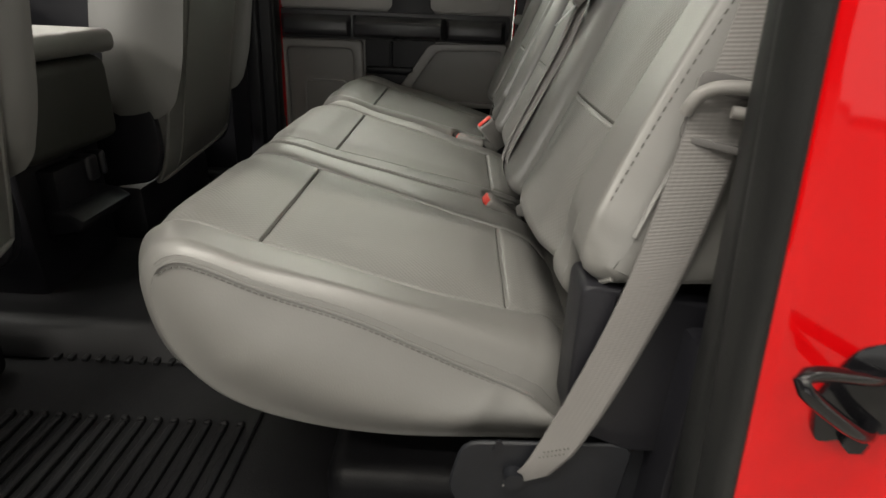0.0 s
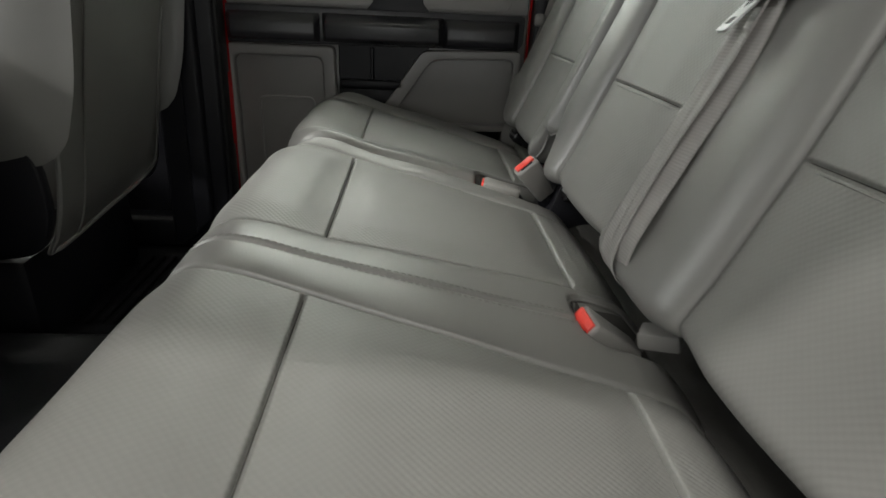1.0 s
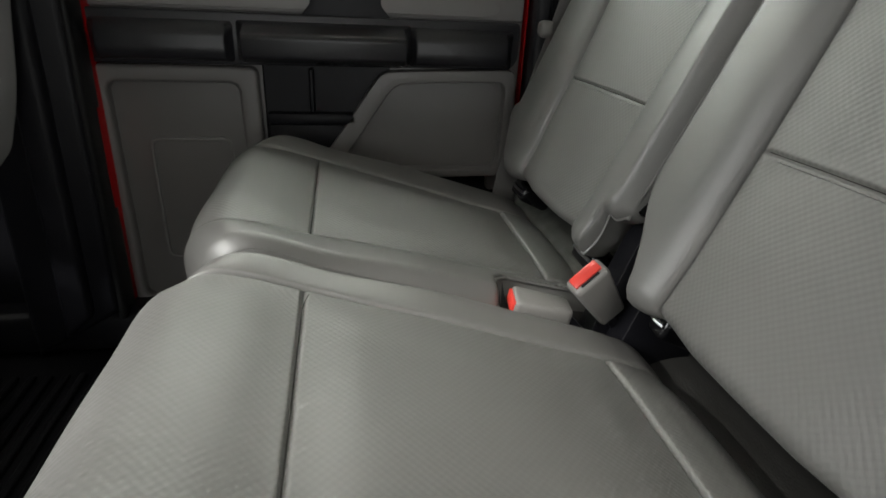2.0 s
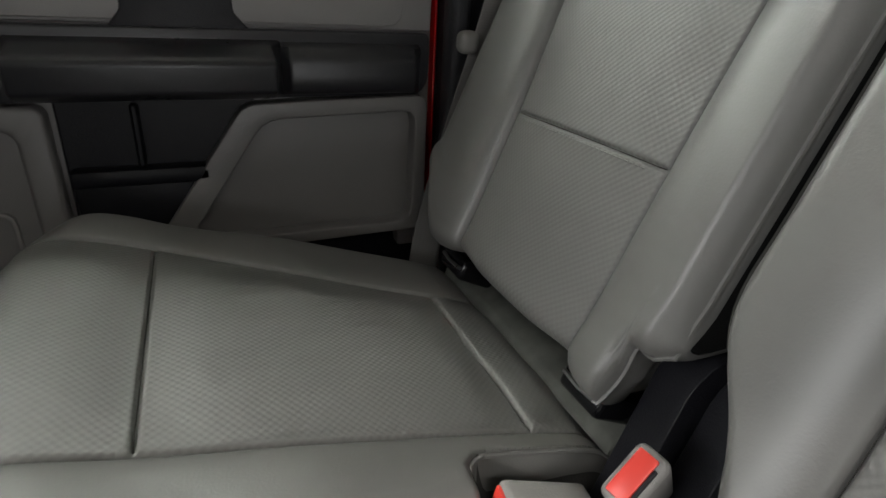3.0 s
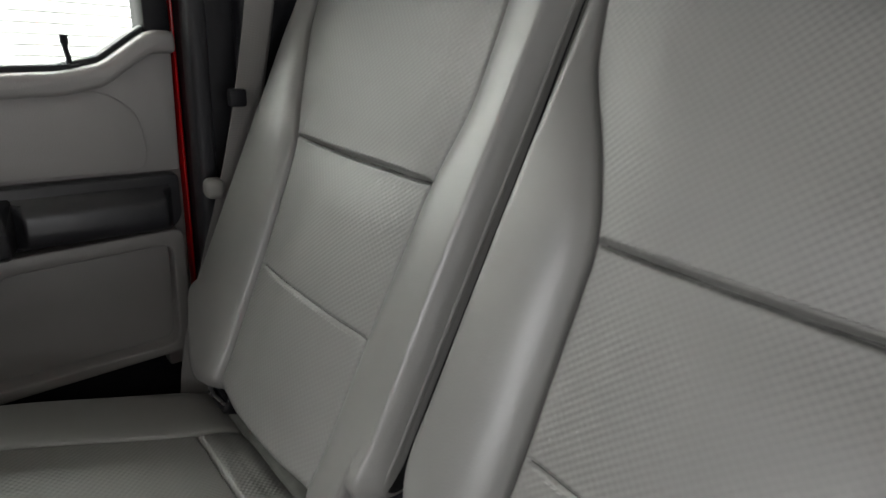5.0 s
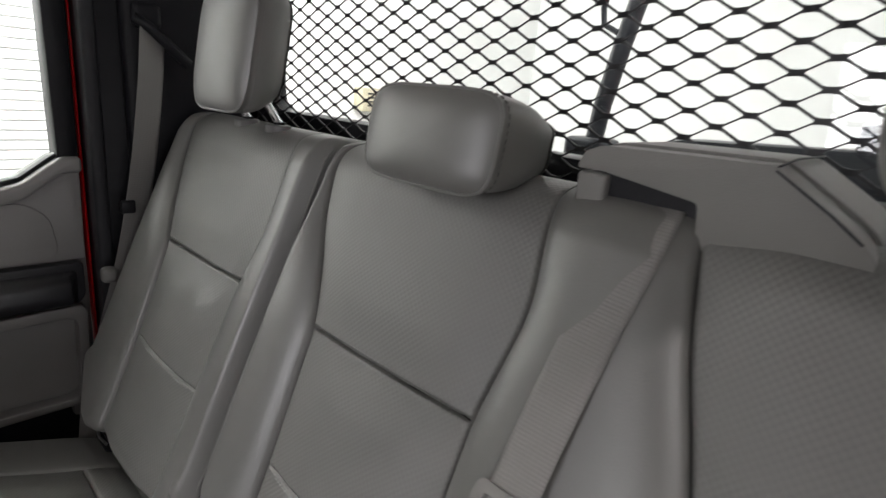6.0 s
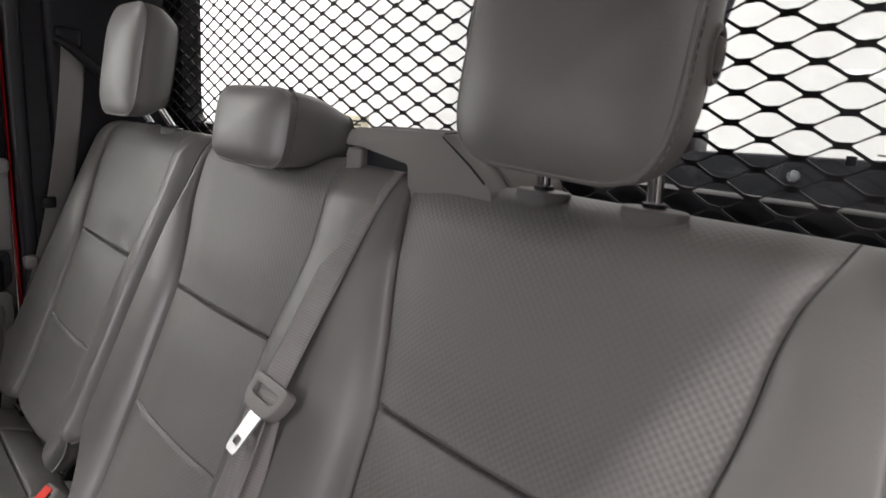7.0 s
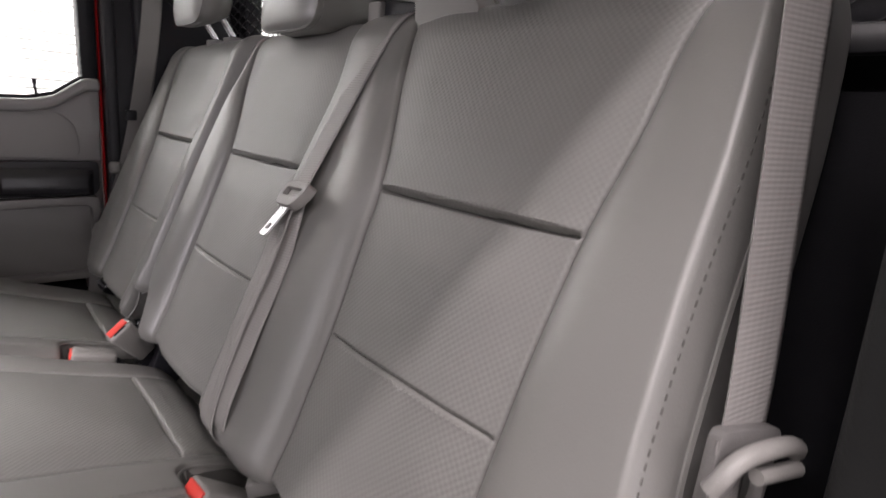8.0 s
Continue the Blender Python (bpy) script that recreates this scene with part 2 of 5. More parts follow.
CHARCOAL = material("charcoal_trim", (0.030, 0.030, 0.034), 0.34, grain=0.25, grain_size=700, stain=0.12, spec=0.7)
GLOSS_BLACK = material("gloss_black", (0.006, 0.006, 0.007), 0.14, stain=0.1, spec=0.35, rough_var=0.03)
RUBBER = material("black_rubber", (0.006, 0.006, 0.007), 0.5, grain=0.4, grain_size=300, stain=0.2, stain_size=9, spec=0.25)
SEAL = material("seal_rubber", (0.013, 0.0135, 0.0135), 0.5, grain=0.3, grain_size=500, stain=0.15, spec=0.3)
RED = material("red_paint", (0.52, 0.002, 0.004), 0.30, stain=0.03, coat=0.6, rough_var=0.01, spec=0.06)
WEB = add_weave(material("belt_webbing", (0.25, 0.24, 0.232), 0.6, stain=0.06), 0.0060, 0.0034, 0.25, 0.0005, skew=False, tint=0.035, wx=0.3)
CHROME = material("chrome", (0.8, 0.8, 0.82), 0.12, metal=1.0, stain=0.05)
STEEL = material("steel", (0.55, 0.55, 0.56), 0.32, metal=1.0, stain=0.15, stain_size=40)
PAINTED_STEEL = material("grey_steel", (0.013, 0.014, 0.017), 0.45, stain=0.2, stain_size=20, spec=0.3)
BUTTON = material("red_plastic", (0.72, 0.055, 0.04), 0.38, stain=0.04)
MESH = material("black_mesh", (0.02, 0.02, 0.022), 0.42, stain=0.25, stain_size=30)
GLASS_MARK = material("glass_mark", (0.09, 0.09, 0.095), 0.6, stain=0.3, stain_size=300)
# near-black colour standing in for shade on pad ends at the gap
GAP_SHADE = material("gap_shade", (0.012, 0.012, 0.012), 0.9, grain=0.5, grain_size=500, stain=0.1, spec=0.2)
FELT_STRIP = material("felt_strip", (0.085, 0.088, 0.078), 0.95, grain=0.9, grain_size=900, stain=0.25, stain_size=40, spec=0.2)
SHADED_CLOTH = material("shaded_cloth", (0.06, 0.058, 0.054), 0.85, grain=0.6, grain_size=500, stain=0.15)
HEADLINER = material("headliner", (0.58, 0.57, 0.54), 0.9, grain=0.6, grain_size=500, stain=0.05)
PANEL_GREY = material("grey_wall", (0.09, 0.095, 0.10), 0.7, grain=0.2, grain_size=60, stain=0.08, stain_size=1.5)
WHITE = material("white_wall", (0.8, 0.81, 0.8), 0.7, grain=0.2, grain_size=60, stain=0.03, stain_size=1.5)
CONCRETE = material("concrete", (0.34, 0.33, 0.31), 0.5, grain=0.3, grain_size=80, stain=0.2, stain_size=1.2)
CARD = material("cardboard", (0.50, 0.46, 0.34), 0.8, stain=0.1)
RACK = material("rack_paint", (0.022, 0.024, 0.03), 0.4, stain=0.2, stain_size=20)

GLASS = bpy.data.materials.new("window_glass")
GLASS.use_nodes = True
g = GLASS.node_tree
for n_ in list(g.nodes):
    if n_.type == "BSDF_PRINCIPLED":
        g.nodes.remove(n_)
clear, gloss, blend = g.nodes.new("ShaderNodeBsdfTransparent"), g.nodes.new("ShaderNodeBsdfGlossy"), g.nodes.new("ShaderNodeMixShader")
clear.inputs[0].default_value = (0.9, 0.93, 0.92, 1)
gloss.inputs["Roughness"].default_value = 0.02
blend.inputs[0].default_value = 0.05
g.links.new(clear.outputs[0], blend.inputs[1])
g.links.new(gloss.outputs[0], blend.inputs[2])
g.links.new(blend.outputs[0], g.nodes["Material Output"].inputs["Surface"])

# ---- workshop round the truck ----
lamp_color = (1.0, 0.98, 0.95)
for ly, power in ((-1.0, 160), (-3.2, 120), (-5.4, 32), (-7.6, 14)):
    area_lamp("ceiling_lamp", -1.4, ly, 4.55, 3.6, 0.16, power, lamp_color)
# added lamp aimed at the roller door, to bounce light through the far window
area_lamp("ceiling_lamp", -0.8, 4.4, 4.40, 6.0, 0.3, 780, lamp_color, (62, 0, 0))
for ly in (-1.1, 3.9):
    area_lamp("ceiling_lamp", 5.2, ly, 4.55, 4.0, 0.16, 55, lamp_color)


def slab(name, label, category, x0, x1, y0, y1, z0, z1, mat):
    ob = part(name, rbox(x0, x1, y0, y1, z0, z1, 0), mat, smooth=False)
    return tagged(ob, label, category, kind="structure")


# added soft fill in part of the windshield's opening, its source unseen
area_lamp("daylight_opening", -1.98, 0.93, 1.13, 1.0, 0.46, 11, (0.97, 0.985, 1.0), (78, 0, -90))
# added wide fill before the solid west wall; no opening stands there
area_lamp("daylight_opening", -1.2, -9.9, 0.9, 9.0, 3.2, 110, (0.97, 0.985, 1.0), (90, 0, 0))
# added unseen lamp ahead, aimed between the front seats to brighten the cushions
area_lamp("ceiling_lamp", -6.4, -0.5, 4.35, 0.3, 3.6, 300, lamp_color, (0, -56, 0))
slab("ground", "smooth grey concrete workshop floor", "floor", -8, 9, -11, 8, -0.95, -0.85, CONCRETE)
slab("wall_north", "plain white workshop wall behind the truck", "wall", 8.0, 8.2, -11, 8, -0.85, 4.65, WHITE)
slab("wall_south", "plain grey workshop wall ahead of the truck", "wall", -7.2, -7.0, -11, 8, -0.85, 4.65, PANEL_GREY)
slab("wall_west", "plain grey workshop wall beside the open door", "wall", -7.0, 8.0, -10.2, -10.0, -0.85, 4.65, PANEL_GREY)
slab("workshop_ceiling", "plain white workshop ceiling above the truck", "ceiling", -7.2, 8.2, -10.2, 7.2, 4.65, 4.75, WHITE)
east = slab("wall_east", "white ribbed roller door beside the truck", "wall", -7.0, 8.0, 7.0, 7.2, -0.85, 4.65, WHITE)
slat = bpy.data.meshes.new("slat")
bm = rbox(-3.0, 3.0, 6.97, 6.998, -0.036, 0.036, 0.012, 2)
bm.to_mesh(slat)
bm.free()
slat.materials.append(WHITE)
for k in range(62):
    s = new("slat", slat)
    s.parent = east
    s.location = (-0.6, 0, -0.75 + 0.085 * k)

# ---- rear bench ----
SLOPE = 0.43


def resample(path, focus, n, low=None):
    p = smooth_path(path, 1500)
    w = np.ones(len(p))
    for fx, fz in focus:
        d = np.hypot(p[:, 0] - fx, p[:, 1] - fz)
        w += 7 * np.exp(-(d / 0.016) ** 2)
    if low is not None:
        w = np.where(low(p), 0.25, w)
    c = np.concatenate([[0], np.cumsum(w)[:-1]])
    s = np.linspace(0, c[-1], n)
    return np.stack([np.interp(s, c, p[:, k]) for k in (0, 1)], 1)


CUSHION = [(0.12, 0.262), (0.04, 0.278), (-0.010, 0.308), (-0.045, 0.343), (-0.072, 0.355), (-0.10, 0.363), (-0.25, 0.400), (-0.40, 0.436), (-0.46, 0.452), (-0.50, 0.456), (-0.53, 0.440),
           (-0.542, 0.400), (-0.525, 0.330), (-0.47, 0.272), (-0.38, 0.240), (-0.25, 0.226), (-0.07, 0.232), (0.12, 0.245)]
LOOKS = {
    "bolster": (VINYL, ""), "front_panel": (WOVEN, "ribbed woven grey vinyl"), "seat_panel": (WOVEN, "ribbed woven grey vinyl"),
    "rear_strip": (WOVEN, "ribbed woven grey vinyl"), "upper_panel": (WOVEN, "ribbed woven grey vinyl"),
    "middle_panel": (WOVEN, "ribbed woven grey vinyl"), "lower_panel": (WOVEN, "ribbed woven grey vinyl"), "side_bolster": (VINYL, ""),
    "pocket": (SHADED_CLOTH, "dark pocket round the buckle, painted as shade"),
}


def groove(d, depth, wide):
    return -depth * np.exp(-(d / wide) ** 2)


def cushion(parent, y0, y1, inserts, channels, notches, caps):
    """inserts: pairs of seam curves y(x); channels: y of plain seams; notches: (x over which, y from, y to)."""
    knots = [lambda r: np.full(len(r), y0)]
    marks = sorted([(lo(-0.3), lo, 1) for lo, hi in inserts] + [(hi(-0.3), hi, 0) for lo, hi in inserts] + [(c, lin((-1, c), (1, c)), 2) for c in channels], key=lambda m: m[0])
    for _, f, _k in marks:
        knots.append(lambda r, f=f: f(r[:, 0]))
    knots.append(lambda r: np.full(len(r), y1))
    inside, state = [], False
    for k in range(len(knots) - 1):
        if k > 0:
            state = {1: True, 0: False, 2: state}[marks[k - 1][2]]
        inside.append(state)
    counts = [50 if f else 32 for f in inside]
    rows = resample(CUSHION, [(-0.10, 0.363), (-0.40, 0.436)], 330, lambda p: (p[:, 1] < 0.30) & (p[:, 0] > -0.46))
    nose = int(np.argmin(rows[:, 0]))

    def hollow(X, Y):
        """How deep each point lies inside a buckle recess, with rounded corners."""
        total, inside_it = np.zeros_like(X), np.zeros_like(X)
        for nx, na, nb, nd in notches:
            rr = 0.026
            q = np.stack([np.maximum(rr - (X - nx), 0), np.maximum(rr - (Y - na), 0), np.maximum(rr - (nb - Y), 0)])
            d = np.sqrt((q ** 2).sum(0)) - rr
            w = ease(0.5 - d / 0.008)
            total, inside_it = total + nd * w, np.maximum(inside_it, w)
        return total, inside_it

    def disp(X, Y, Z):
        top = ease((Z - 0.29) / 0.03)
        h = np.zeros_like(X)
        into = np.zeros_like(X)
        near = np.full_like(X, 9.0)
        soft = ease((X + 0.545) / 0.07)
        for _, f, kind in marks:
            d = np.abs(Y - f(X))
            h += groove(d, 0.0058, 0.0019) * (0.35 + 0.65 * soft) if kind != 2 else groove(d, 0.0062, 0.0032)
            if kind != 2:
                near = np.minimum(near, d)
        for lo, hi in inserts:
            a, b = Y - lo(X), hi(X) - Y
            inn = (a > 0) & (b > 0)
            into = np.where(inn, 1, into)
            fill = ease(np.minimum(a, b) / 0.010)
            h += np.where(inn, fill * (groove(np.abs(X + 0.40), 0.0044, 0.0021) + groove(np.abs(X + 0.10), 0.0045, 0.0019)), 0)
            h += np.where(inn, 0.0045 * ease(np.minimum(a, b) / 0.06) * ease(np.abs(X + 0.40) / 0.05) * ease(np.abs(X + 0.10) / 0.05), 0)
            h += np.where(inn & (X > -0.10), 0.0045 * fill * (1 - np.exp(-(X + 0.10) / 0.004)) * np.exp(-(X + 0.10) / 0.035), 0)
        h += np.where(into > 0, 0, 0.0075 * (1 - np.exp(-near / 0.016))) * soft
        # slack and creases
        h += 0.0007 * np.sin(9 * X + 31 * Y) * np.sin(17 * Y - 8 * X) + 0.0004 * np.sin(40 * X + 13 * Y)
        return h * top

    def edge_roll(r):
        top = lin((-0.545, 0.005), (-0.53, 0.006), (-0.50, 0.010), (-0.46, 0.012), (-0.42, 0.013), (-0.30, 0.018), (-0.06, 0.044), (0.06, 0.050))(r[:, 0])
        under = lin((-0.545, 0.005), (-0.50, 0.006), (-0.40, 0.006), (-0.30, 0.006))(r[:, 0])
        return np.where(np.arange(len(r)) <= nose, top, under)

    def corner(X, Y, Z):
        d = np.minimum(Y - y0, y1 - Y)
        k = (1 - np.minimum(d / 0.15, 1)) ** 1.1
        s = 0.044 * (1 - np.minimum(d / 0.070, 1)) ** 1.12 * np.clip((-0.15 - X) / 0.37, 0, 1)
        drop = 0.012 * k * ease((X + 0.30) / 0.3) * (Z > 0.3) + 0.16 * s * ease((X + 0.50) / 0.12) * (Z > 0.33)
        return X + s, Z - drop - hollow(X, Y)[0] * ease((Z - 0.29) / 0.03)

    def region(i, j, r):
        if i > nose + 8 or not inside[j]:
            return "bolster"
        x = 0.5 * (r[i, 0] + r[i + 1, 0])
        tag = "." + "abcdefgh"[j]
        return ("front_panel" if x < -0.40 else "seat_panel" if x < -0.10 else "rear_strip") + tag
    # the end cap at the gap is coloured as shaded, the outer one vinyl
    P = upholstery(parent, rows, knots, counts, edge_roll, 1, disp, region, LOOKS, shape=corner, bulge=0.020, caps=caps, caps_mat=(VINYL, GAP_SHADE) if y0 < 1 else (GAP_SHADE, VINYL), split=nose)
    for c in channels:
        for off in (-0.011, 0.011):
            k = int(np.argmin(np.abs(P[60, :, 1] - c - off)))
            stitches(parent, P[20:nose - 4, k], (0, 0, 0.0002), 0.0075, 0.0048, 0.0007)
    ends = np.cumsum([0] + counts)
    for m_, (_, f, kind) in enumerate(marks):
        seam_line(parent, P[24:nose - 2, ends[m_ + 1]])
    for j, flag in enumerate(inside):
        if flag:
            cols = list(range(ends[j] + 2, ends[j + 1] - 1))
            for x_at in (-0.40, -0.10):
                i = int(np.argmin(np.abs(rows[:nose, 0] - x_at)))
                seam_line(parent, P[i, cols], 0.0007 if x_at < -0.3 else 0.0005)
    # piping along the ends
    for col, cap in ((0, caps[0]), (-1, caps[1])):
        if cap:
            stop = nose - 6
            path = P[6:stop, col]
            sign = -1 if col == 0 else 1
            b2 = bmesh.new()
            tube(b2, [(p[0], p[1] + 0.0005 * sign, p[2]) for p in path[::2]], 0.0024, 6)
            part("piping", b2, VINYL, parent)
            stitches(parent, path[::1], (0, 0.0012 * sign, -0.0062), 0.0072, 0.0046, 0.0010, STITCH)
            stitches(parent, P[6:stop, 2 if col == 0 else -3], (0, 0, 0.0), 0.0072, 0.0046, 0.0008)
    # dark sheet painting in the shade, and a stitched hem round each buckle recess
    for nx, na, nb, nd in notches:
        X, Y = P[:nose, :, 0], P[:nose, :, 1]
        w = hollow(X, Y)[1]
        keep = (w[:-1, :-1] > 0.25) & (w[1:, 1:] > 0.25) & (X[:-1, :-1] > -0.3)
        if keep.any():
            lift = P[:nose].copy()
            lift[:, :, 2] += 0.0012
            grid_mesh("pocket", lift, lift[:, :, :2], keep, SHADED_CLOTH, parent, "dark sheet painted as shade in the buckle recess")
        a, b = max(na, y0), min(nb, y1)
        rim = [(0.02, a), (nx, a), (nx, b), (0.02, b)] if na > y0 and nb < y1 else [(nx, a), (nx, b), (0.02, b)] if na <= y0 else [(0.02, a), (nx, a), (nx, b)]
        line = []
        for i, (px_, py_) in enumerate(rim):
            if 0 < i < len(rim) - 1:
                p0, p1, p2 = (np.array(rim[k], float) for k in (i - 1, i, i + 1))
                u, v = (p0 - p1) / np.linalg.norm(p0 - p1), (p2 - p1) / np.linalg.norm(p2 - p1)
                line += [tuple((1 - t) ** 2 * (p1 + 0.03 * u) + 2 * t * (1 - t) * p1 + t * t * (p1 + 0.03 * v)) for t in np.linspace(0, 1, 7)]
            else:
                line.append((px_, py_))
        line = smooth_path(line, 60)
        top_z = np.interp(-line[:, 0], -rows[:nose, 0][::1], rows[:nose, 1])
        edge_y = np.minimum(line[:, 1] - y0, y1 - line[:, 1])
        drop = 0.030 * np.clip(1 - edge_y / 0.05, 0, 1) ** 2
        hem = np.stack([line[:, 0], line[:, 1], top_z + 0.0010 - drop], 1)
        b2 = bmesh.new()
        tube(b2, [tuple(p) for p in hem], 0.0020, 7)
        part("hem", b2, VINYL, parent)
        stitches(parent, hem, (-0.004, 0.004, 0.0026), 0.0072, 0.0044, 0.0008)
    return P


def seam_line(parent, path, r=0.0011):
    """A dark tube laid in a seam to paint in its crease shade."""
    path = smooth_path(path[::4], 70)
    b2 = bmesh.new()
    tube(b2, [tuple(p) for p in path], r, 5)
    return part("seam_thread", b2, SEAM_SHADE, parent)


def stitches(parent, path, shift, gap, length=0.0062, r=0.0011, mat=None):
    """A row of thread stitches along a line."""
    p = np.array(path, float) + np.array(shift)
    s = np.concatenate([[0], np.cumsum(np.linalg.norm(np.diff(p, axis=0), axis=1))])
    b2 = bmesh.new()
    for a in np.arange(0.01, s[-1] - 0.01, gap):
        pts = [[np.interp(a + o, s, p[:, k]) for k in range(3)] for o in (0, length)]
        tube(b2, pts, r, 4)
    return tagged(part("stitching", b2, mat or VINYL, parent, "", smooth=False), kind="stuff")


bench_large = thing("rear_bench", "wide grey vinyl section of the rear bench seat with woven inserts", "seat")
cushion_large = thing("seat_cushion", "", "")
cushion_large.parent = bench_large
cushion(cushion_large, 0.553, 1.470,
        [(lin((-0.56, 0.642), (-0.40, 0.637), (-0.30, 0.632), (-0.19, 0.624), (-0.10, 0.640), (0.06, 0.690)), lin((-0.56, 0.962), (-0.40, 0.948), (-0.10, 0.903), (0.06, 0.885))),
         (lin((-0.56, 1.072), (-0.40, 1.078), (-0.10, 1.102), (0.06, 1.108)), lin((-0.56, 1.428), (-0.40, 1.423), (-0.10, 1.387), (0.06, 1.378)))],
        [1.008], [(-0.120, 0.965, 1.072, 0.030)], ("bolster_end", "bolster_end_far"))
bench_small = thing("rear_bench", "narrow grey vinyl section of the rear bench seat with woven inserts", "seat")
cushion_small = thing("seat_cushion", "", "")
cushion_small.parent = bench_small
cushion(cushion_small, 1.484, 1.955,
        [(lin((-0.56, 1.556), (-0.40, 1.560), (-0.10, 1.566), (0.06, 1.570)), lin((-0.56, 1.893), (-0.40, 1.883), (-0.10, 1.815), (0.06, 1.80)))],
        [], [(-0.186, 1.40, 1.536, 0.062)], ("bolster_end", "bolster_end_far"))


def back_rows(n=290):
    f = lambda z: SLOPE * (z - 0.58)
    path = [(0.05, 0.421), (-0.030, 0.417), (-0.056, 0.420), (-0.0655, 0.433), (-0.058, 0.450), (f(0.48), 0.48), (f(0.52), 0.52), (0.0, 0.58), (f(0.66), 0.66), (f(0.745), 0.745), (f(0.83), 0.83), (f(0.89), 0.89),
            (0.152, 0.931), (0.171, 0.949), (0.203, 0.955), (0.238, 0.948), (0.254, 0.926), (0.250, 0.89), (0.19, 0.70), (0.125, 0.50), (0.095, 0.44)]
    return resample(path, [(0, 0.585), (f(0.745), 0.745)], n, lambda p: p[:, 0] > SLOPE * (p[:, 1] - 0.58) + 0.07)


def backrest(parent, y0, y1, inserts, lift, caps, rolls, edge=None, far_edge=None, tuck=None):
    """inserts: pairs of seam curves y(z); lift(Y): how far the lower edge is cut up there."""
    rows = back_rows()
    marks = []
    for lo, hi in inserts:
        marks += [(lo, 1), (hi, 0)]
    knots = [lambda r: edge(r[:, 1]) if edge else np.full(len(r), y0)] + [lambda r, f=f: f(r[:, 1]) for f, _ in marks] + [lambda r: far_edge(r[:, 1]) if far_edge else np.full(len(r), y1)]
    inside = [j % 2 == 1 for j in range(len(knots) - 1)]
    counts = [50 if f else 36 for f in inside]
    top_i = int(np.argmax(rows[:, 1]))
    low_i = int(np.argmin(rows[:, 1]))

    def shape(X, Y, Z):
        up = lift(Y)
        k = ease((0.57 - Z) / (0.57 - 0.42))
        Z2 = Z + up * k
        X2 = X + SLOPE * up * k
        if tuck:
            X2 = X2 + tuck[1] * np.exp(-((Y - tuck[0]) / tuck[2]) ** 2) * ease((tuck[4] - Z2) / tuck[3])
        return X2, Z2

    def disp(X, Y, Z):
        front = np.ones_like(X)
        front[top_i:] = 0
        front[max(top_i - 18, 0):top_i] *= np.linspace(1, 0, 18)[:, None]
        front[:low_i + 3] = 0
        front[low_i + 3:low_i + 9] *= np.linspace(0.3, 1, 6)[:, None]
        h = np.zeros_like(X)
        into = np.zeros_like(X)
        near = np.full_like(X, 9.0)
        for f, kind in marks:
            d = np.abs(Y - f(Z))
            near = np.minimum(near, d)
            h += groove(d, 0.0068, 0.0019)
        for lo, hi in inserts:
            a, b = Y - lo(Z), hi(Z) - Y
            inn = (a > 0) & (b > 0)
            into = np.where(inn, 1, into)
            m = np.minimum(a, b)
            u = np.clip(a / np.maximum(a + b, 1e-6), 0, 1)
            sag = 0.0015 * np.sin(np.pi * u)
            fold = 0.744 - sag
            fill = ease(m / 0.010)
            h += np.where(inn, fill * (groove(np.abs(Z - fold), 0.0082, 0.0024) + groove(np.abs(Z - 0.586), 0.0036, 0.0020)), 0)
            h += np.where(inn, 0.007 * ease(m / 0.07) * ease(np.abs(Z - fold) / 0.06), 0)
            h += np.where(inn & (Z > fold), 0.0065 * ease(m / 0.03) * np.exp(-(Z - fold) / 0.05), 0)
        h += np.where(into > 0, 0, 0.0200 * (1 - np.exp(-near / 0.019)))
        h += 0.0010 * np.sin(11 * Z + 27 * Y) * np.sin(15 * Y - 9 * Z)
        return h * front

    def region(i, j, r):
        if not inside[j] or i > top_i - 2 or i < low_i:
            return "side_bolster"
        z = 0.5 * (r[i, 1] + r[i + 1, 1])
        tag = "." + "abcdefgh"[j]
        return ("upper_panel" if z > 0.743 else "middle_panel" if z > 0.586 else "lower_panel") + tag
    # gap-side cap again painted dark for the shade between the sections
    P = upholstery(parent, rows, knots, counts, tuple(lambda r, w=w, lo=0.008: lo + (w - lo) * ease((r[:, 1] - 0.43) / (0.05 if y0 < 1 else 0.04)) * (1 - 0.55 * ease((r[:, 1] - 0.78) / 0.14)) for w in rolls), -1, disp, region, LOOKS, shape=shape, bulge=0.002, caps=caps, caps_mat=(VINYL, GAP_SHADE) if y0 < 1 else (GAP_SHADE, VINYL), split=top_i)
    for col, cap in ((0, caps[0]), (-1, caps[1])):
        if cap and y0 < 1:
            path = P[low_i + 26:top_i + 6, col]
            b2 = bmesh.new()
            tube(b2, [(p[0], p[1] + (0.0 if col == 0 else 0.002), p[2]) for p in path[::3]], 0.003 if col == 0 else 0.0038, 6)
            part("piping", b2, VINYL if col == 0 else DARK_PIPING, parent)
            k = int(np.argmin(np.abs(P[low_i + 60, :, 1] - P[low_i + 60, 0, 1] - 0.012)))
            if col == 0:
                stitches(parent, P[low_i + 30:top_i - 4, k], (-0.0003, 0.0, 0.0), 0.0088, 0.0046, 0.0009, SEAM)
    # dark tubes down in the seams stand in for the creases' shade
    ends = np.cumsum([0] + counts)
    for j in range(1, len(counts)):
        seam_line(parent, P[low_i + 8:top_i + 4, ends[j]])
    for z_at in (0.742, 0.586):
        for j, (lo, hi) in enumerate(inserts):
            cols = list(range(ends[2 * j + 1] + 2, ends[2 * j + 2] - 1))
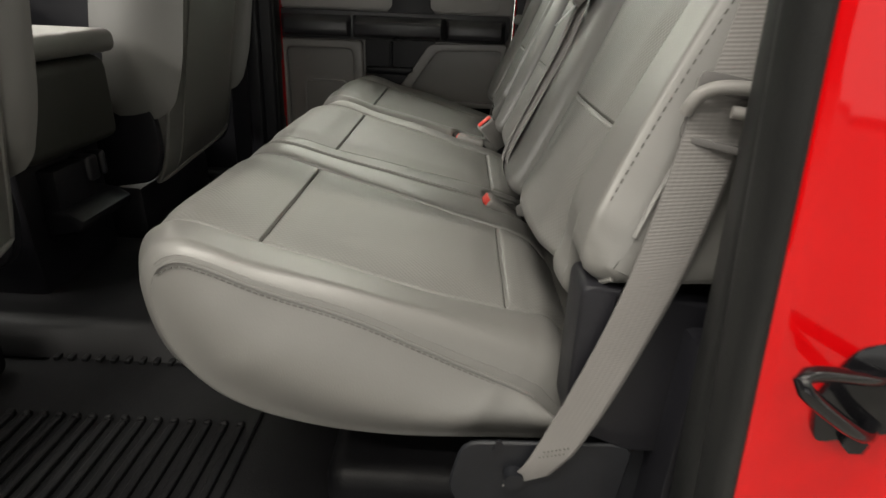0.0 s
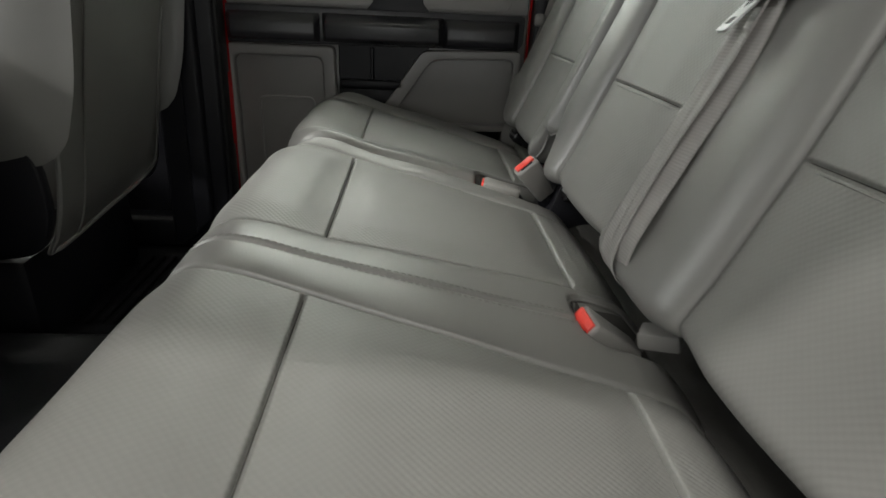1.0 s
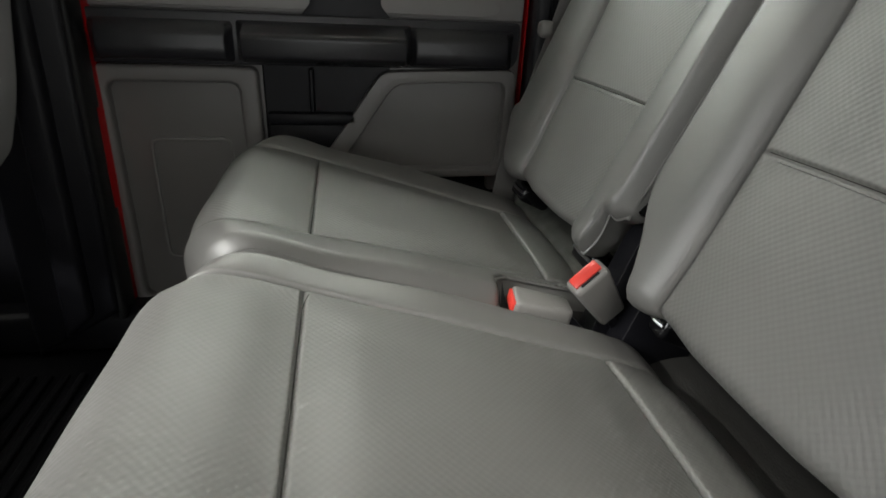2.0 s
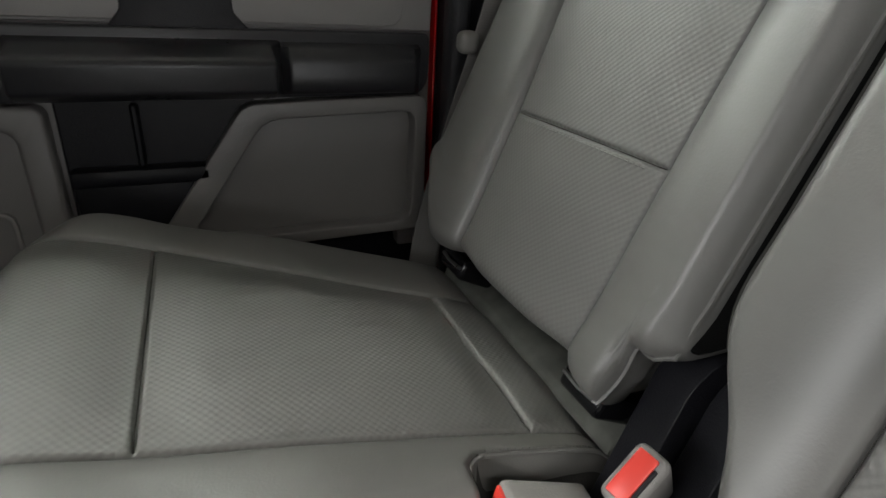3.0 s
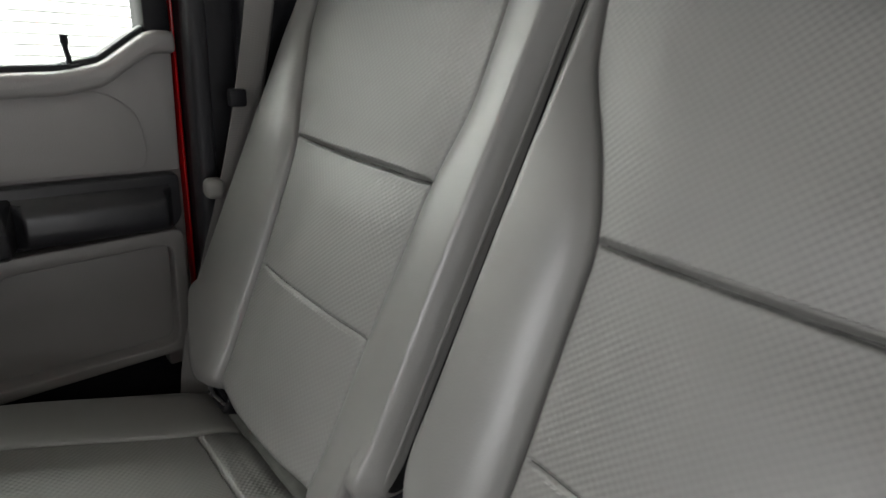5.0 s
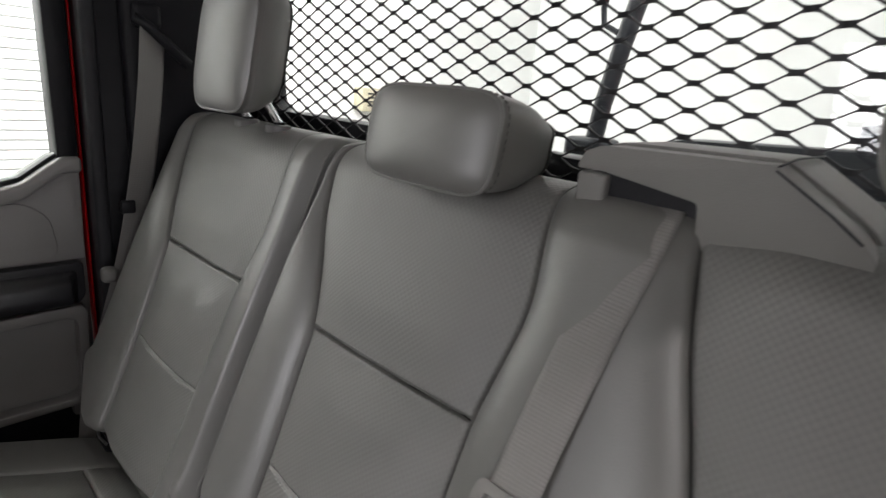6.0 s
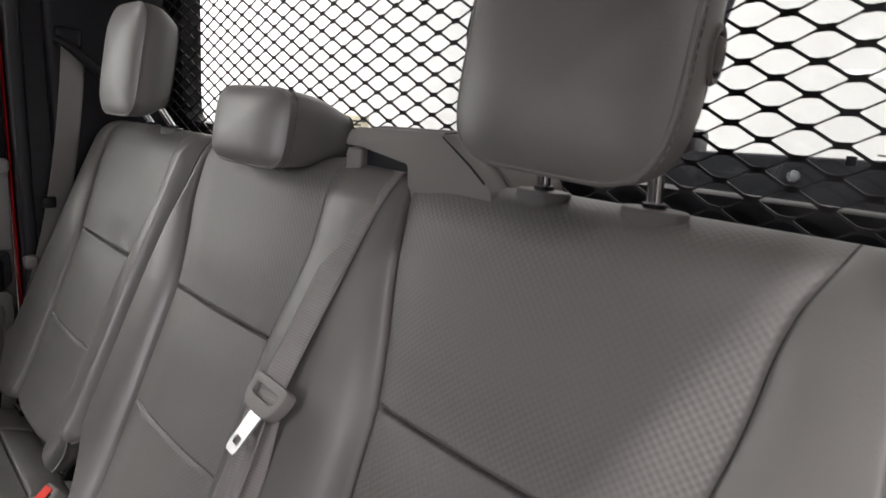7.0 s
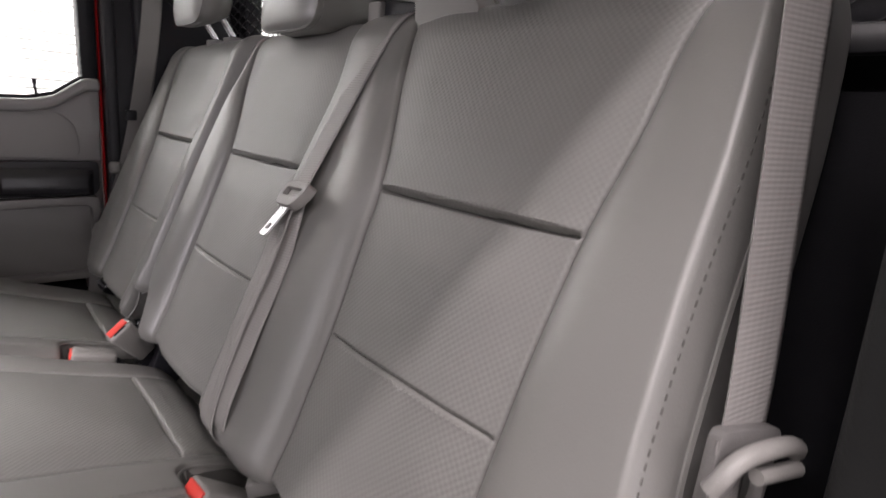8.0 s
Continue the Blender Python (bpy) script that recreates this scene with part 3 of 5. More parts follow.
            rows_at = [low_i + int(np.argmin(np.abs(rows[low_i:top_i, 1] - (0.744 - 0.0015 * math.sin(math.pi * (k - cols[0]) / len(cols)) if z_at > 0.7 else z_at)))) for k in cols]
            seam_line(parent, np.array([P[i, k] for i, k in zip(rows_at, cols)]), 0.0007 if z_at > 0.7 else 0.0005)
    # rolled hem along the cut-out of the lower edge
    if y0 < 1:
        cols = [k for k in range(P.shape[1]) if P[low_i, 0, 1] + 0.004 < P[low_i, k, 1] < 0.573]
        b2 = bmesh.new()
        tube(b2, [tuple(P[low_i + 6, k] + np.array([-0.001, 0, -0.001])) for k in cols], 0.0026, 6)
        part("hem", b2, VINYL, parent)
    else:
        # hem round the cut-out for the hinge and up the near edge
        cols = [k for k in range(4, P.shape[1]) if P[low_i, k, 1] < 1.530]
        lip = [P[low_i + 7, k] for k in cols[::-1] if P[low_i, k, 1] > 1.487]
        rise = [P[i, 3] for i in range(low_i + 16, top_i - 6, 5)]
        b2 = bmesh.new()
        tube(b2, [tuple(p) for p in smooth_path(lip + rise, 120)], 0.0022, 6)
        part("hem", b2, VINYL, parent)
    # thread along the cross seams
    for z_at, shift in ((0.586, -0.0050), (0.742, 0.0065)):
        i = int(np.argmin(np.abs(rows[low_i:top_i, 1] - z_at - shift))) + low_i
        for lo, hi in inserts:
            cols = [k for k in range(P.shape[1]) if lo(z_at) + 0.012 < P[i, k, 1] < hi(z_at) - 0.012]
            stitches(parent, P[i, cols], (-0.0002, 0, 0), 0.0062, 0.0040, 0.0007)
    return P


back_large = thing("backrest", "", "")
back_large.parent = bench_large
backrest(back_large, 0.492, 1.486,
         [(lin((0.37, 0.647), (0.55, 0.648), (0.65, 0.648), (0.75, 0.642), (0.80, 0.631), (0.84, 0.624), (0.90, 0.620), (0.93, 0.610), (0.97, 0.590)),
           lin((0.37, 0.902), (0.595, 0.907), (0.745, 0.921), (0.80, 0.940), (0.86, 0.964), (0.93, 0.982), (0.97, 0.988))),
          (lin((0.37, 1.118), (0.58, 1.118), (0.745, 1.120), (0.85, 1.102), (0.92, 1.116), (0.97, 1.122)),
           lin((0.37, 1.360), (0.58, 1.370), (0.745, 1.379), (0.811, 1.409), (0.861, 1.441), (0.93, 1.460), (0.97, 1.450)))],
         lambda Y: 0.056 * ease((0.576 - Y) / 0.010 + 0.5), ("bolster_end", "bolster_end_far"), (0.017, 0.013),
         lin((0.42, 0.496), (0.52, 0.503), (0.58, 0.514), (0.62, 0.521), (0.72, 0.529), (0.81, 0.532), (0.88, 0.539), (0.99, 0.552)),
         lin((0.40, 1.400), (0.442, 1.421), (0.465, 1.432), (0.484, 1.450), (0.505, 1.466), (0.53, 1.476), (0.57, 1.474), (0.98, 1.476)),
         tuck=(0.55, 0.036, 0.13, 0.10, 0.53))
back_small = thing("backrest", "", "")
back_small.parent = bench_small
backrest(back_small, 1.484, 1.962,
         [(lin((0.37, 1.580), (0.46, 1.578), (0.59, 1.576), (0.744, 1.571), (0.817, 1.556), (0.913, 1.560), (0.97, 1.575)),
           lin((0.37, 1.808), (0.45, 1.812), (0.59, 1.821), (0.737, 1.838), (0.794, 1.872), (0.882, 1.915), (0.97, 1.925)))],
         lambda Y: 0.052 * ease((1.520 - Y) / 0.006 + 0.5) + 0.085 * ease((Y - 1.850) / 0.13), ("bolster_end", "bolster_end_far"), (0.012, 0.034), tuck=(1.508, 0.030, 0.011, 0.03, 0.485))


# ---- headrests ----
def headrest(y, x, z0, z1, half, depth, label, posts_at=None, back_drop=0.0, lean=0.0):
    """A stuffed front panel with piping round it and a band that wraps back from it."""
    ob = thing("headrest", label, "headrest", group="headrests of the rear bench")
    n = 96
    a = np.linspace(0, 2 * np.pi, n)
    zc, hz = (z0 + z1) / 2, (z1 - z0) / 2
    oy = np.sign(np.cos(a)) * np.abs(np.cos(a)) ** 0.37 * half
    oz = np.sign(np.sin(a)) * np.abs(np.sin(a)) ** 0.45 * hz

    def loop(dx, k, kz=None, drop=0.0):
        kz = k if kz is None else kz
        zz = oz * kz - drop * np.clip(oz / hz, 0, 1) * hz
        return np.stack([x + dx + 0.16 * zz, y + oy * k, zc + zz + lean * oy * k], 1)

    def sheet(name, loops, label_=""):
        gg = np.stack(loops, 0)
        return grid_mesh(name, gg, gg[:, :, 1:], np.ones((gg.shape[0] - 1, n - 1), bool), VINYL, ob, label_)
    front = -depth / 2
    face = [loop(front - 0.013 * (1 - q ** 2.4) + 0.006 * q ** 9, max(0.006 * (q == 0) + q, 0.006)) for q in (0, 0.15, 0.3, 0.45, 0.6, 0.72, 0.82, 0.9, 0.95, 0.985)]
    sheet("front_pad", face[::-1])
    band, back = [], []
    for t in np.linspace(0, 1, 16):
        k = 0.985 + 0.030 * math.sin(math.pi * min(t * 1.3, 1)) - 0.16 * t ** 3
        band.append(loop(front + 0.007 + (depth - 0.007) * t, k, k - 0.02 * t, back_drop * t ** 1.5))
    sheet("side_band", band)
    k1 = 0.855
    back = [loop(depth / 2 + 0.010 * (1 - q ** 2), k1 * max(q, 0.006), (k1 - 0.02) * max(q, 0.006), back_drop) for q in (1, 0.94, 0.85, 0.7, 0.5, 0.3, 0.1, 0)]
    sheet("back_panel", back)
    b2 = bmesh.new()
    tube(b2, [tuple(p) for p in loop(front + 0.0062, 0.990)[:-1]], 0.0024, 6, closed=True)
    part("piping", b2, VINYL, ob)
    stitches(ob, loop(front + 0.016, 0.998), (0, 0, 0), 0.0075, 0.0045, 0.0009)
    if posts_at is not None:
        for s in (-1, 1):
            py_ = posts_at + s * 0.052
            b2 = bmesh.new()
            tube(b2, [(0.182, py_, 0.935), (0.180, py_, 0.962), (x + 0.014, py_, z0 + 0.03)], 0.0063, 12)
            part("post", b2, CHROME, ob, "chrome headrest post")
            oval = [(0.178 + 0.018 * math.cos(t), py_ - 0.002 + 0.027 * math.sin(t)) for t in np.linspace(0, 2 * math.pi, 28, endpoint=False)]
            part("guide", prism(oval, 0.940, 0.9595, 0.004, 4, axis="z"), TRIM_MID, ob, "grey plastic post guide")
            b2 = bmesh.new()
            tube(b2, [(0.182, py_, 0.950), (0.1815, py_, 0.9630)], 0.0092, 16)
            part("collar", b2, BLACK, ob, "black post collar")
    return ob


near_rest = headrest(0.793, 0.158, 0.980, 1.194, 0.094, 0.088, "raised grey vinyl headrest on chrome posts behind the wide seat", 0.784, lean=0.05)
headrest(1.690, 0.136, 0.976, 1.168, 0.089, 0.068, "raised grey vinyl headrest on chrome posts behind the narrow seat", 1.713, 0.08)
headrest(1.250, 0.163, 0.938, 1.036, 0.093, 0.112, "low grey vinyl centre headrest resting on the backrest", None, 0.35)
b2 = bmesh.new()
tube(b2, [(0.160 + 0.011 * math.cos(a), 0.699, 1.072 + 0.018 * math.sin(a)) for a in np.linspace(0, 2 * math.pi, 20, endpoint=False)], 0.0032, 6, closed=True)
part("hinge_cap", b2, VINYL, near_rest, "round grey hinge cap")
part("hinge_button", rbox(0.154, 0.166, 0.694, 0.704, 1.060, 1.084, 0.003, 2), TRIM_GREY, near_rest)

# ---- centre belt and its cover ----
cover = thing("belt_cover", "grey plastic belt retractor cover on top of the backrest", "seat belt cover")
CW = [(0.876, 0.956), (0.892, 0.970), (0.946, 1.004), (1.078, 1.0015), (1.094, 0.995), (1.099, 0.982), (1.100, 0.930), (0.876, 0.930)]
part("housing", prism(rounded_outline(CW, 0.010, 4), 0.190, 0.282, 0.006, 3, axis="x"), TRIM_GREY, cover)
part("hood", prism(rounded_outline([(0.876, 0.950), (0.892, 0.966), (0.946, 1.001), (1.078, 0.9985), (1.094, 0.992), (1.0985, 0.982), (1.0995, 0.977), (1.074, 0.977), (0.992, 0.965), (0.988, 0.930), (0.876, 0.930)], 0.004, 4), 0.156, 0.194, 0.005, 3, axis="x"), TRIM_GREY, cover)
part("cheek", rbox(0.156, 0.194, 1.0715, 1.0995, 0.930, 0.9745, 0.004, 3), TRIM_GREY, cover)
part("slot", prism([(1.076, 0.930), (1.076, 0.977), (0.988, 0.965), (0.984, 0.930)], 0.166, 0.189, 0.001, 1, axis="x"), BLACK, cover, "black slot for the belt")
b2 = bmesh.new()
tube(b2, [(0.1565, 0.944, 0.9975), (0.1555, 0.905, 0.973), (0.1555, 0.885, 0.958)], 0.0012, 5)
tube(b2, [(0.158, 0.943, 1.0005), (0.20, 0.943, 1.0045), (0.280, 0.943, 1.0045)], 0.0010, 5)
part("joint", b2, BLACK, cover)

centre_belt = thing("seat_belt", "grey centre seat belt hanging over the backrest with steel tongue", "seat belt")
ribbon("webbing", [(0.190, 1.028, 0.956), (0.166, 1.026, 0.954), (0.133, 1.024, 0.925), (0.092, 1.034, 0.845), (0.042, 1.042, 0.748), (0.018, 1.038, 0.712)],
       [(0.1, 1, 0), (0.1, 1, 0), (0.05, 1, 0), (0.08, 1, 0.05), (0.08, 1, -0.10), (0.05, 1, -0.15)], 0.047, WEB, centre_belt, curl=0.004)
ribbon("webbing", [(0.018, 1.044, 0.712), (-0.007, 1.048, 0.640), (-0.045, 1.052, 0.550), (-0.082, 1.046, 0.462), (-0.084, 1.040, 0.425), (-0.05, 1.035, 0.395)],
       [(0.2, 1, 0.2), (0.15, 1, 0.0), (0.05, 1, 0.0), (0.05, 1, 0), (0.0, 1, 0), (0, 1, 0)], 0.047, WEB, centre_belt, curl=-0.003)
ribbon("webbing", [(0.020, 1.036, 0.714), (-0.004, 1.032, 0.640), (-0.043, 1.028, 0.550), (-0.080, 1.020, 0.465), (-0.078, 1.02, 0.43), (-0.05, 1.02, 0.40)],
       [(-0.25, 0.95, 0), (-0.3, 0.9, 0), (-0.3, 0.9, 0), (-0.25, 0.95, 0), (-0.1, 1, 0), (0, 1, 0)], 0.044, WEB, centre_belt)


def belt_tongue(parent, m):
    """A steel tongue in a grey plastic loop; x along the tongue, y across the belt, z off it."""
    out = rounded_outline([(0.020, 0.026), (0.020, -0.026), (0.004, -0.038), (-0.016, -0.038), (-0.016, 0.038), (0.004, 0.038)], 0.010, 5)
    inn = rounded_outline([(0.006, 0.020), (0.006, -0.020), (0.004, -0.026), (-0.006, -0.026), (-0.006, 0.026), (0.004, 0.026)], 0.003, 5)
    b = ring(out, inn, -0.007, 0.006, 0.004, 3)
    b.transform(m @ Matrix.Rotation(radians(90), 4, "X"))
    part("grip", b, TRIM_GREY, parent, "grey plastic belt grip")
    out = rounded_outline([(0.016, 0.013), (0.016, -0.013), (0.064, -0.0115), (0.064, 0.0115)], 0.005, 4)
    inn = rounded_outline([(0.047, 0.0062), (0.047, -0.0062), (0.055, -0.0062), (0.055, 0.0062)], 0.002, 4)
    b = ring(out, inn, -0.0012, 0.0012, 0.0004, 1)
    b.transform(m @ Matrix.Rotation(radians(90), 4, "X"))
    part("tongue", b, STEEL, parent, "bare steel belt tongue")


def axes(origin, xa, ya):
    xa = Vector(xa).normalized()
    za = xa.cross(Vector(ya)).normalized()
    ya = za.cross(xa)
    m = Matrix((xa, ya, za)).transposed().to_4x4()
    m.translation = origin
    return m


belt_tongue(centre_belt, axes((0.023, 1.036, 0.720), (-0.66, 0.03, -0.75), (0.05, 1, -0.15)))


# ---- buckles ----
def buckle(m, label, length=0.085, wide=0.046, deep=0.026):
    ob = thing("belt_buckle", label, "seat belt buckle", group="buckles of the rear belts")
    b = rbox(-length, 0, -wide / 2, wide / 2, -deep / 2, deep / 2, 0.006, 3)
    for v in b.verts:
        k = 1 - 0.25 * min(max(-v.co.x / length, 0), 1)
        v.co.y *= k
    b.transform(m)
    part("body", b, TRIM_GREY, ob)
    b = rbox(-0.006, 0.0025, -wide / 2 + 0.005, wide / 2 - 0.005, -deep / 2 + 0.0035, deep / 2 - 0.0075, 0.0015, 2)
    b.transform(m)
    part("button", b, BUTTON, ob, "red release button")
    b = rbox(-0.006, 0.0012, -wide / 2 + 0.011, wide / 2 - 0.011, deep / 2 - 0.0075, deep / 2 - 0.0045, 0.0005, 1)
    b.transform(m)
    part("slot", b, BLACK, ob)
    p = m @ Vector((-length, 0, 0))
    b = bmesh.new()
    tube(b, [tuple(m @ Vector((-length + 0.01, 0, 0))), tuple(p + Vector((0.02, 0, -0.03))), tuple(p + Vector((0.04, 0, -0.08)))], 0.008, 8)
    part("stalk", b, BLACK, ob, "black buckle stalk")
    return ob


buckle(axes((-0.106, 1.443, 0.428), (-0.58, -0.33, 0.74), (-0.75, -0.1, -0.65)), "upright grey seat belt buckle with red button between the cushions")
buckle(axes((-0.172, 1.487, 0.374), (-1, 0.15, 0.2), (0.1, 1, 0.0)), "low grey seat belt buckle with red button in the cushion pocket", 0.07)
buckle(axes((-0.115, 1.005, 0.374), (-0.75, -0.10, 0.55), (-0.25, 0.96, 0.17)), "grey seat belt buckle with red button lying in the cushion recess", 0.08)
part_b = thing("belt_buckle", "small grey buckle lying behind the centre cushion", "seat belt buckle", group="buckles of the rear belts")
part("body", rbox(-0.022, 0.022, -0.016, 0.016, -0.010, 0.010, 0.004, 2, axes((-0.035, 0.985, 0.368), (0.8, -0.5, 0.2), (0.5, 0.8, 0))), TRIM_GREY, part_b)

# ---- black hinge parts between the seat sections ----
for hy, hx, hz, tall, wide in ((1.494, -0.030, 0.34, 0.136, 0.038), (1.451, -0.024, 0.32, 0.156, 0.036)):
    tilt = Matrix.Translation((hx, hy, hz)) @ Matrix.Rotation(radians(20), 4, "Y") @ Matrix.Rotation(radians(-5), 4, "Z") @ Matrix.Translation((-hx, -hy, -hz))
    cap_ = [(hx - 0.034, hz - 0.06), (hx - 0.036, hz + tall - 0.030), (hx - 0.022, hz + tall - 0.004), (hx + 0.004, hz + tall), (hx + 0.050, hz + tall - 0.006), (hx + 0.055, hz - 0.06)]
    strap = prism(rounded_outline(cap_, 0.022, 6), hy - wide / 2, hy + wide / 2, 0.008, 4)
    strap.transform(tilt)
    part("hinge_cover", strap, BLACK, bench_large, "black plastic hinge cover")
for ax, ay, ln in ((-0.034, 1.566, 0.058), (-0.040, 1.838, 0.060), (-0.020, 1.395, 0.03)):
    anchor = thing("child_seat_anchor", "glossy black plastic anchor guide at the seat crease", "anchor", group="anchors in the seat crease")
    part("guide", rbox(ax - 0.024, ax + 0.03, ay - ln / 2, ay + ln / 2, 0.372, 0.398, 0.006, 3, Matrix.Translation((ax, ay, 0.385)) @ Matrix.Rotation(radians(25), 4, "Y") @ Matrix.Translation((-ax, -ay, -0.385))), GLOSS_BLACK, anchor)
    b2 = bmesh.new()
    tube(b2, [(ax - 0.022, ay - ln / 2 + 0.004, 0.397), (ax - 0.026, ay, 0.399), (ax - 0.022, ay + ln / 2 - 0.004, 0.397)], 0.0025, 6)
    part("bar", b2, STEEL, anchor)
crease = thing("crease_flap", "cloth flap along the seat crease, darkened for shade on the wide side", "flap")
# the wide side's cloth is darkened to put the crease's shade into its colour
part("cloth", prism([(-0.020, 0.308), (-0.010, 0.316), (0.010, 0.322), (0.03, 0.324), (0.06, 0.32), (0.06, 0.29), (0.0, 0.29)], 0.60, 1.46, 0.004, 2), SHADED_CLOTH, crease)
part("cloth", prism([(-0.046, 0.345), (-0.040, 0.359), (-0.020, 0.366), (0.03, 0.368), (0.06, 0.36), (0.06, 0.32), (-0.01, 0.33)], 1.53, 1.90, 0.004, 2), FELT_STRIP, crease, "fuzzy mid-grey felt strip")

# ---- cab shell ----
floor = slab("floor", "black rubber cab floor", "floor", -2.2, 0.36, 0.30, 2.12, -0.06, 0.0, RUBBER)
tagged(part("sill_floor", rbox(-0.34, 0.33, 0.62, 1.9, 0.0, 0.09, 0.03, 3), RUBBER, None), "black raised floor beneath the bench seat", "floor", kind="structure")
slab("wall_rear", "black lined rear wall of the cab behind the bench", "wall", 0.34, 0.38, 0.36, 2.12, -0.06, 0.945, BLACK)
slab("ceiling", "pale grey cloth headliner of the cab", "ceiling", -1.75, 0.40, 0.47, 2.00, 1.42, 1.46, HEADLINER)
slab("wall_front", "black dashboard wall closing the cab", "wall", -2.25, -1.95, 0.36, 2.12, -0.06, 0.88, BLACK)
win = tagged(part("window_1", ring(rounded_outline([(0.44, 0.93), (0.44, 1.43), (2.06, 1.43), (2.06, 0.93)], 0.05), rounded_outline([(0.50, 0.965), (0.50, 1.37), (1.99, 1.37), (1.99, 0.965)], 0.05), 0.335, 0.385, 0.006, 2), BLACK, None), "rear cab window with black rubber frame", "window", kind="structure")
win.data.transform(Matrix(((0, 1, 0, 0), (1, 0, 0, 0), (0, 0, 1, 0), (0, 0, 0, 1))))
win.data.flip_normals()
pane = part("pane", rbox(0.362, 0.366, 0.49, 2.0, 0.955, 1.38, 0), GLASS, win, "clear glass", smooth=False)
pane.visible_shadow = False

for ky, kw, kz in ((0.598, 0.040, 1.0145), (0.596, 0.036, 1.0095), (0.594, 0.024, 1.0045)):
    part("glass_mark", rbox(0.3605, 0.3618, ky - kw / 2, ky + kw / 2, kz - 0.0008, kz + 0.0008, 0), GLASS_MARK, win, "small unreadable printed bar", smooth=False)
part("glass_mark", rbox(0.3605, 0.3618, 0.632, 0.640, 1.004, 1.012, 0), GLASS_MARK, win, "small printed patch", smooth=False)

# steel guard in front of the rear window
guard = thing("window_guard", "black expanded metal guard in front of the rear window", "window guard")
LWD, SWD, GX = 0.0578, 0.02602, 0.295
verts, faces = [], []
y_lo, y_hi, z_lo, z_hi = 0.4718, 2.02, 0.9285, 1.40
rows_n = int((z_hi - z_lo) / (SWD / 2))
cols_n = int((y_hi - y_lo) / LWD)
for i in range(-1, rows_n):
    for j in range(cols_n):
        for sgn in (-1, 1):
            ya = y_lo + LWD * (j + 0.5 * (i % 2) + 0.325)
            za = z_lo + SWD / 2 * i
            base = len(verts)
            thin = 0.0016 if sgn > 0 else 0.0009
            sect = ((0, 0, 0.0028), (0.10, 0.01, 0.0028), (0.20, 0.10, 0.0020), (0.27, 0.19, thin), (0.5, 0.5, thin), (0.73, 0.81, thin), (0.80, 0.90, 0.0020), (0.90, 0.99, 0.0028), (1, 1, 0.0028))
            for t, c, w in sect:
                yy, zz = ya + sgn * LWD / 2 * t, za + SWD / 2 * c
                xx = GX + 0.0012 * sgn * math.cos(math.pi * t)
                verts += [(xx - 0.0011, yy, zz - w), (xx - 0.0011, yy, zz + w), (xx + 0.0011, yy, zz + w), (xx + 0.0011, yy, zz - w)]
            for q in range(len(sect) - 1):
                for a in range(4):
                    b = (a + 1) % 4
                    faces.append((base + 4 * q + a, base + 4 * q + b, base + 4 * q + 4 + b, base + 4 * q + 4 + a))
me = bpy.data.meshes.new("mesh_screen")
me.from_pydata(verts, [], faces)
tagged(link("mesh_screen", me, MESH, guard, "expanded metal strands"), kind="stuff")
part("guard_frame", rbox(0.286, 0.304, 0.455, 2.03, 0.905, 0.930, 0.003, 2), MESH, guard)
part("guard_frame", rbox(0.286, 0.304, 0.455, 2.03, 1.39, 1.415, 0.003, 2), MESH, guard)
part("guard_frame", rbox(0.286, 0.304, 0.445, 0.468, 0.905, 1.415, 0.003, 2), MESH, guard)
part("guard_frame", rbox(0.286, 0.304, 2.012, 2.035, 0.905, 1.415, 0.003, 2), MESH, guard)

# ---- far rear door ----
DY = 2.085
door = thing("door_1", "closed grey and black rear passenger door seen from inside", "door", kind="structure")
sill_line = [(-0.80, 0.795), (-0.25, 0.795), (-0.15, 0.800), (-0.10, 0.812), (-0.055, 0.845), (-0.035, 0.858), (-0.004, 0.858)]
part("door_panel", prism([(-0.80, 0.10), (-0.78, 0.06), (-0.46, 0.06), (-0.40, 0.352), (-0.055, 0.352), (-0.052, 0.31), (-0.02, 0.31), (-0.005, 0.36)] + sill_line[::-1], DY, 2.16, 0.006, 2), DOOR_GREY, door)
# black plate added for the shadowed gap between door panel and cushion
part("door_shell", prism([(-0.47, 0.05), (-0.41, 0.37), (-0.004, 0.37), (-0.03, 0.05)], DY + 0.022, 2.158, 0.004, 1), BLACK, door, "black plate standing in for the gap shade below the door panel")
part("upper_panel", prism([(-0.795, 0.655), (-0.008, 0.655)] + [(x, z - 0.02) for x, z in sill_line[::-1]], DY - 0.006, DY + 0.01, 0.004, 2), UPPER_GREY, door, "lighter grey upper door panel")
part("upper_trim", prism(rounded_outline([(-0.80, 0.66), (-0.80, 0.775), (-0.10, 0.775), (-0.060, 0.745), (-0.050, 0.66)], 0.03, 4), DY - 0.013, DY + 0.01, 0.006, 2), UPPER_GREY, door)
part("sill_roll", prism([(x, z) for x, z in sill_line] + [(x, z - 0.030) for x, z in sill_line[::-1]], DY - 0.030, DY + 0.02, 0.008, 3), UPPER_GREY, door)
part("black_band", prism(rounded_outline([(-0.79, 0.562), (-0.79, 0.653), (-0.016, 0.653), (-0.016, 0.585), (-0.030, 0.567)], 0.008, 3), DY - 0.024, DY + 0.01, 0.008, 3), CHARCOAL, door)
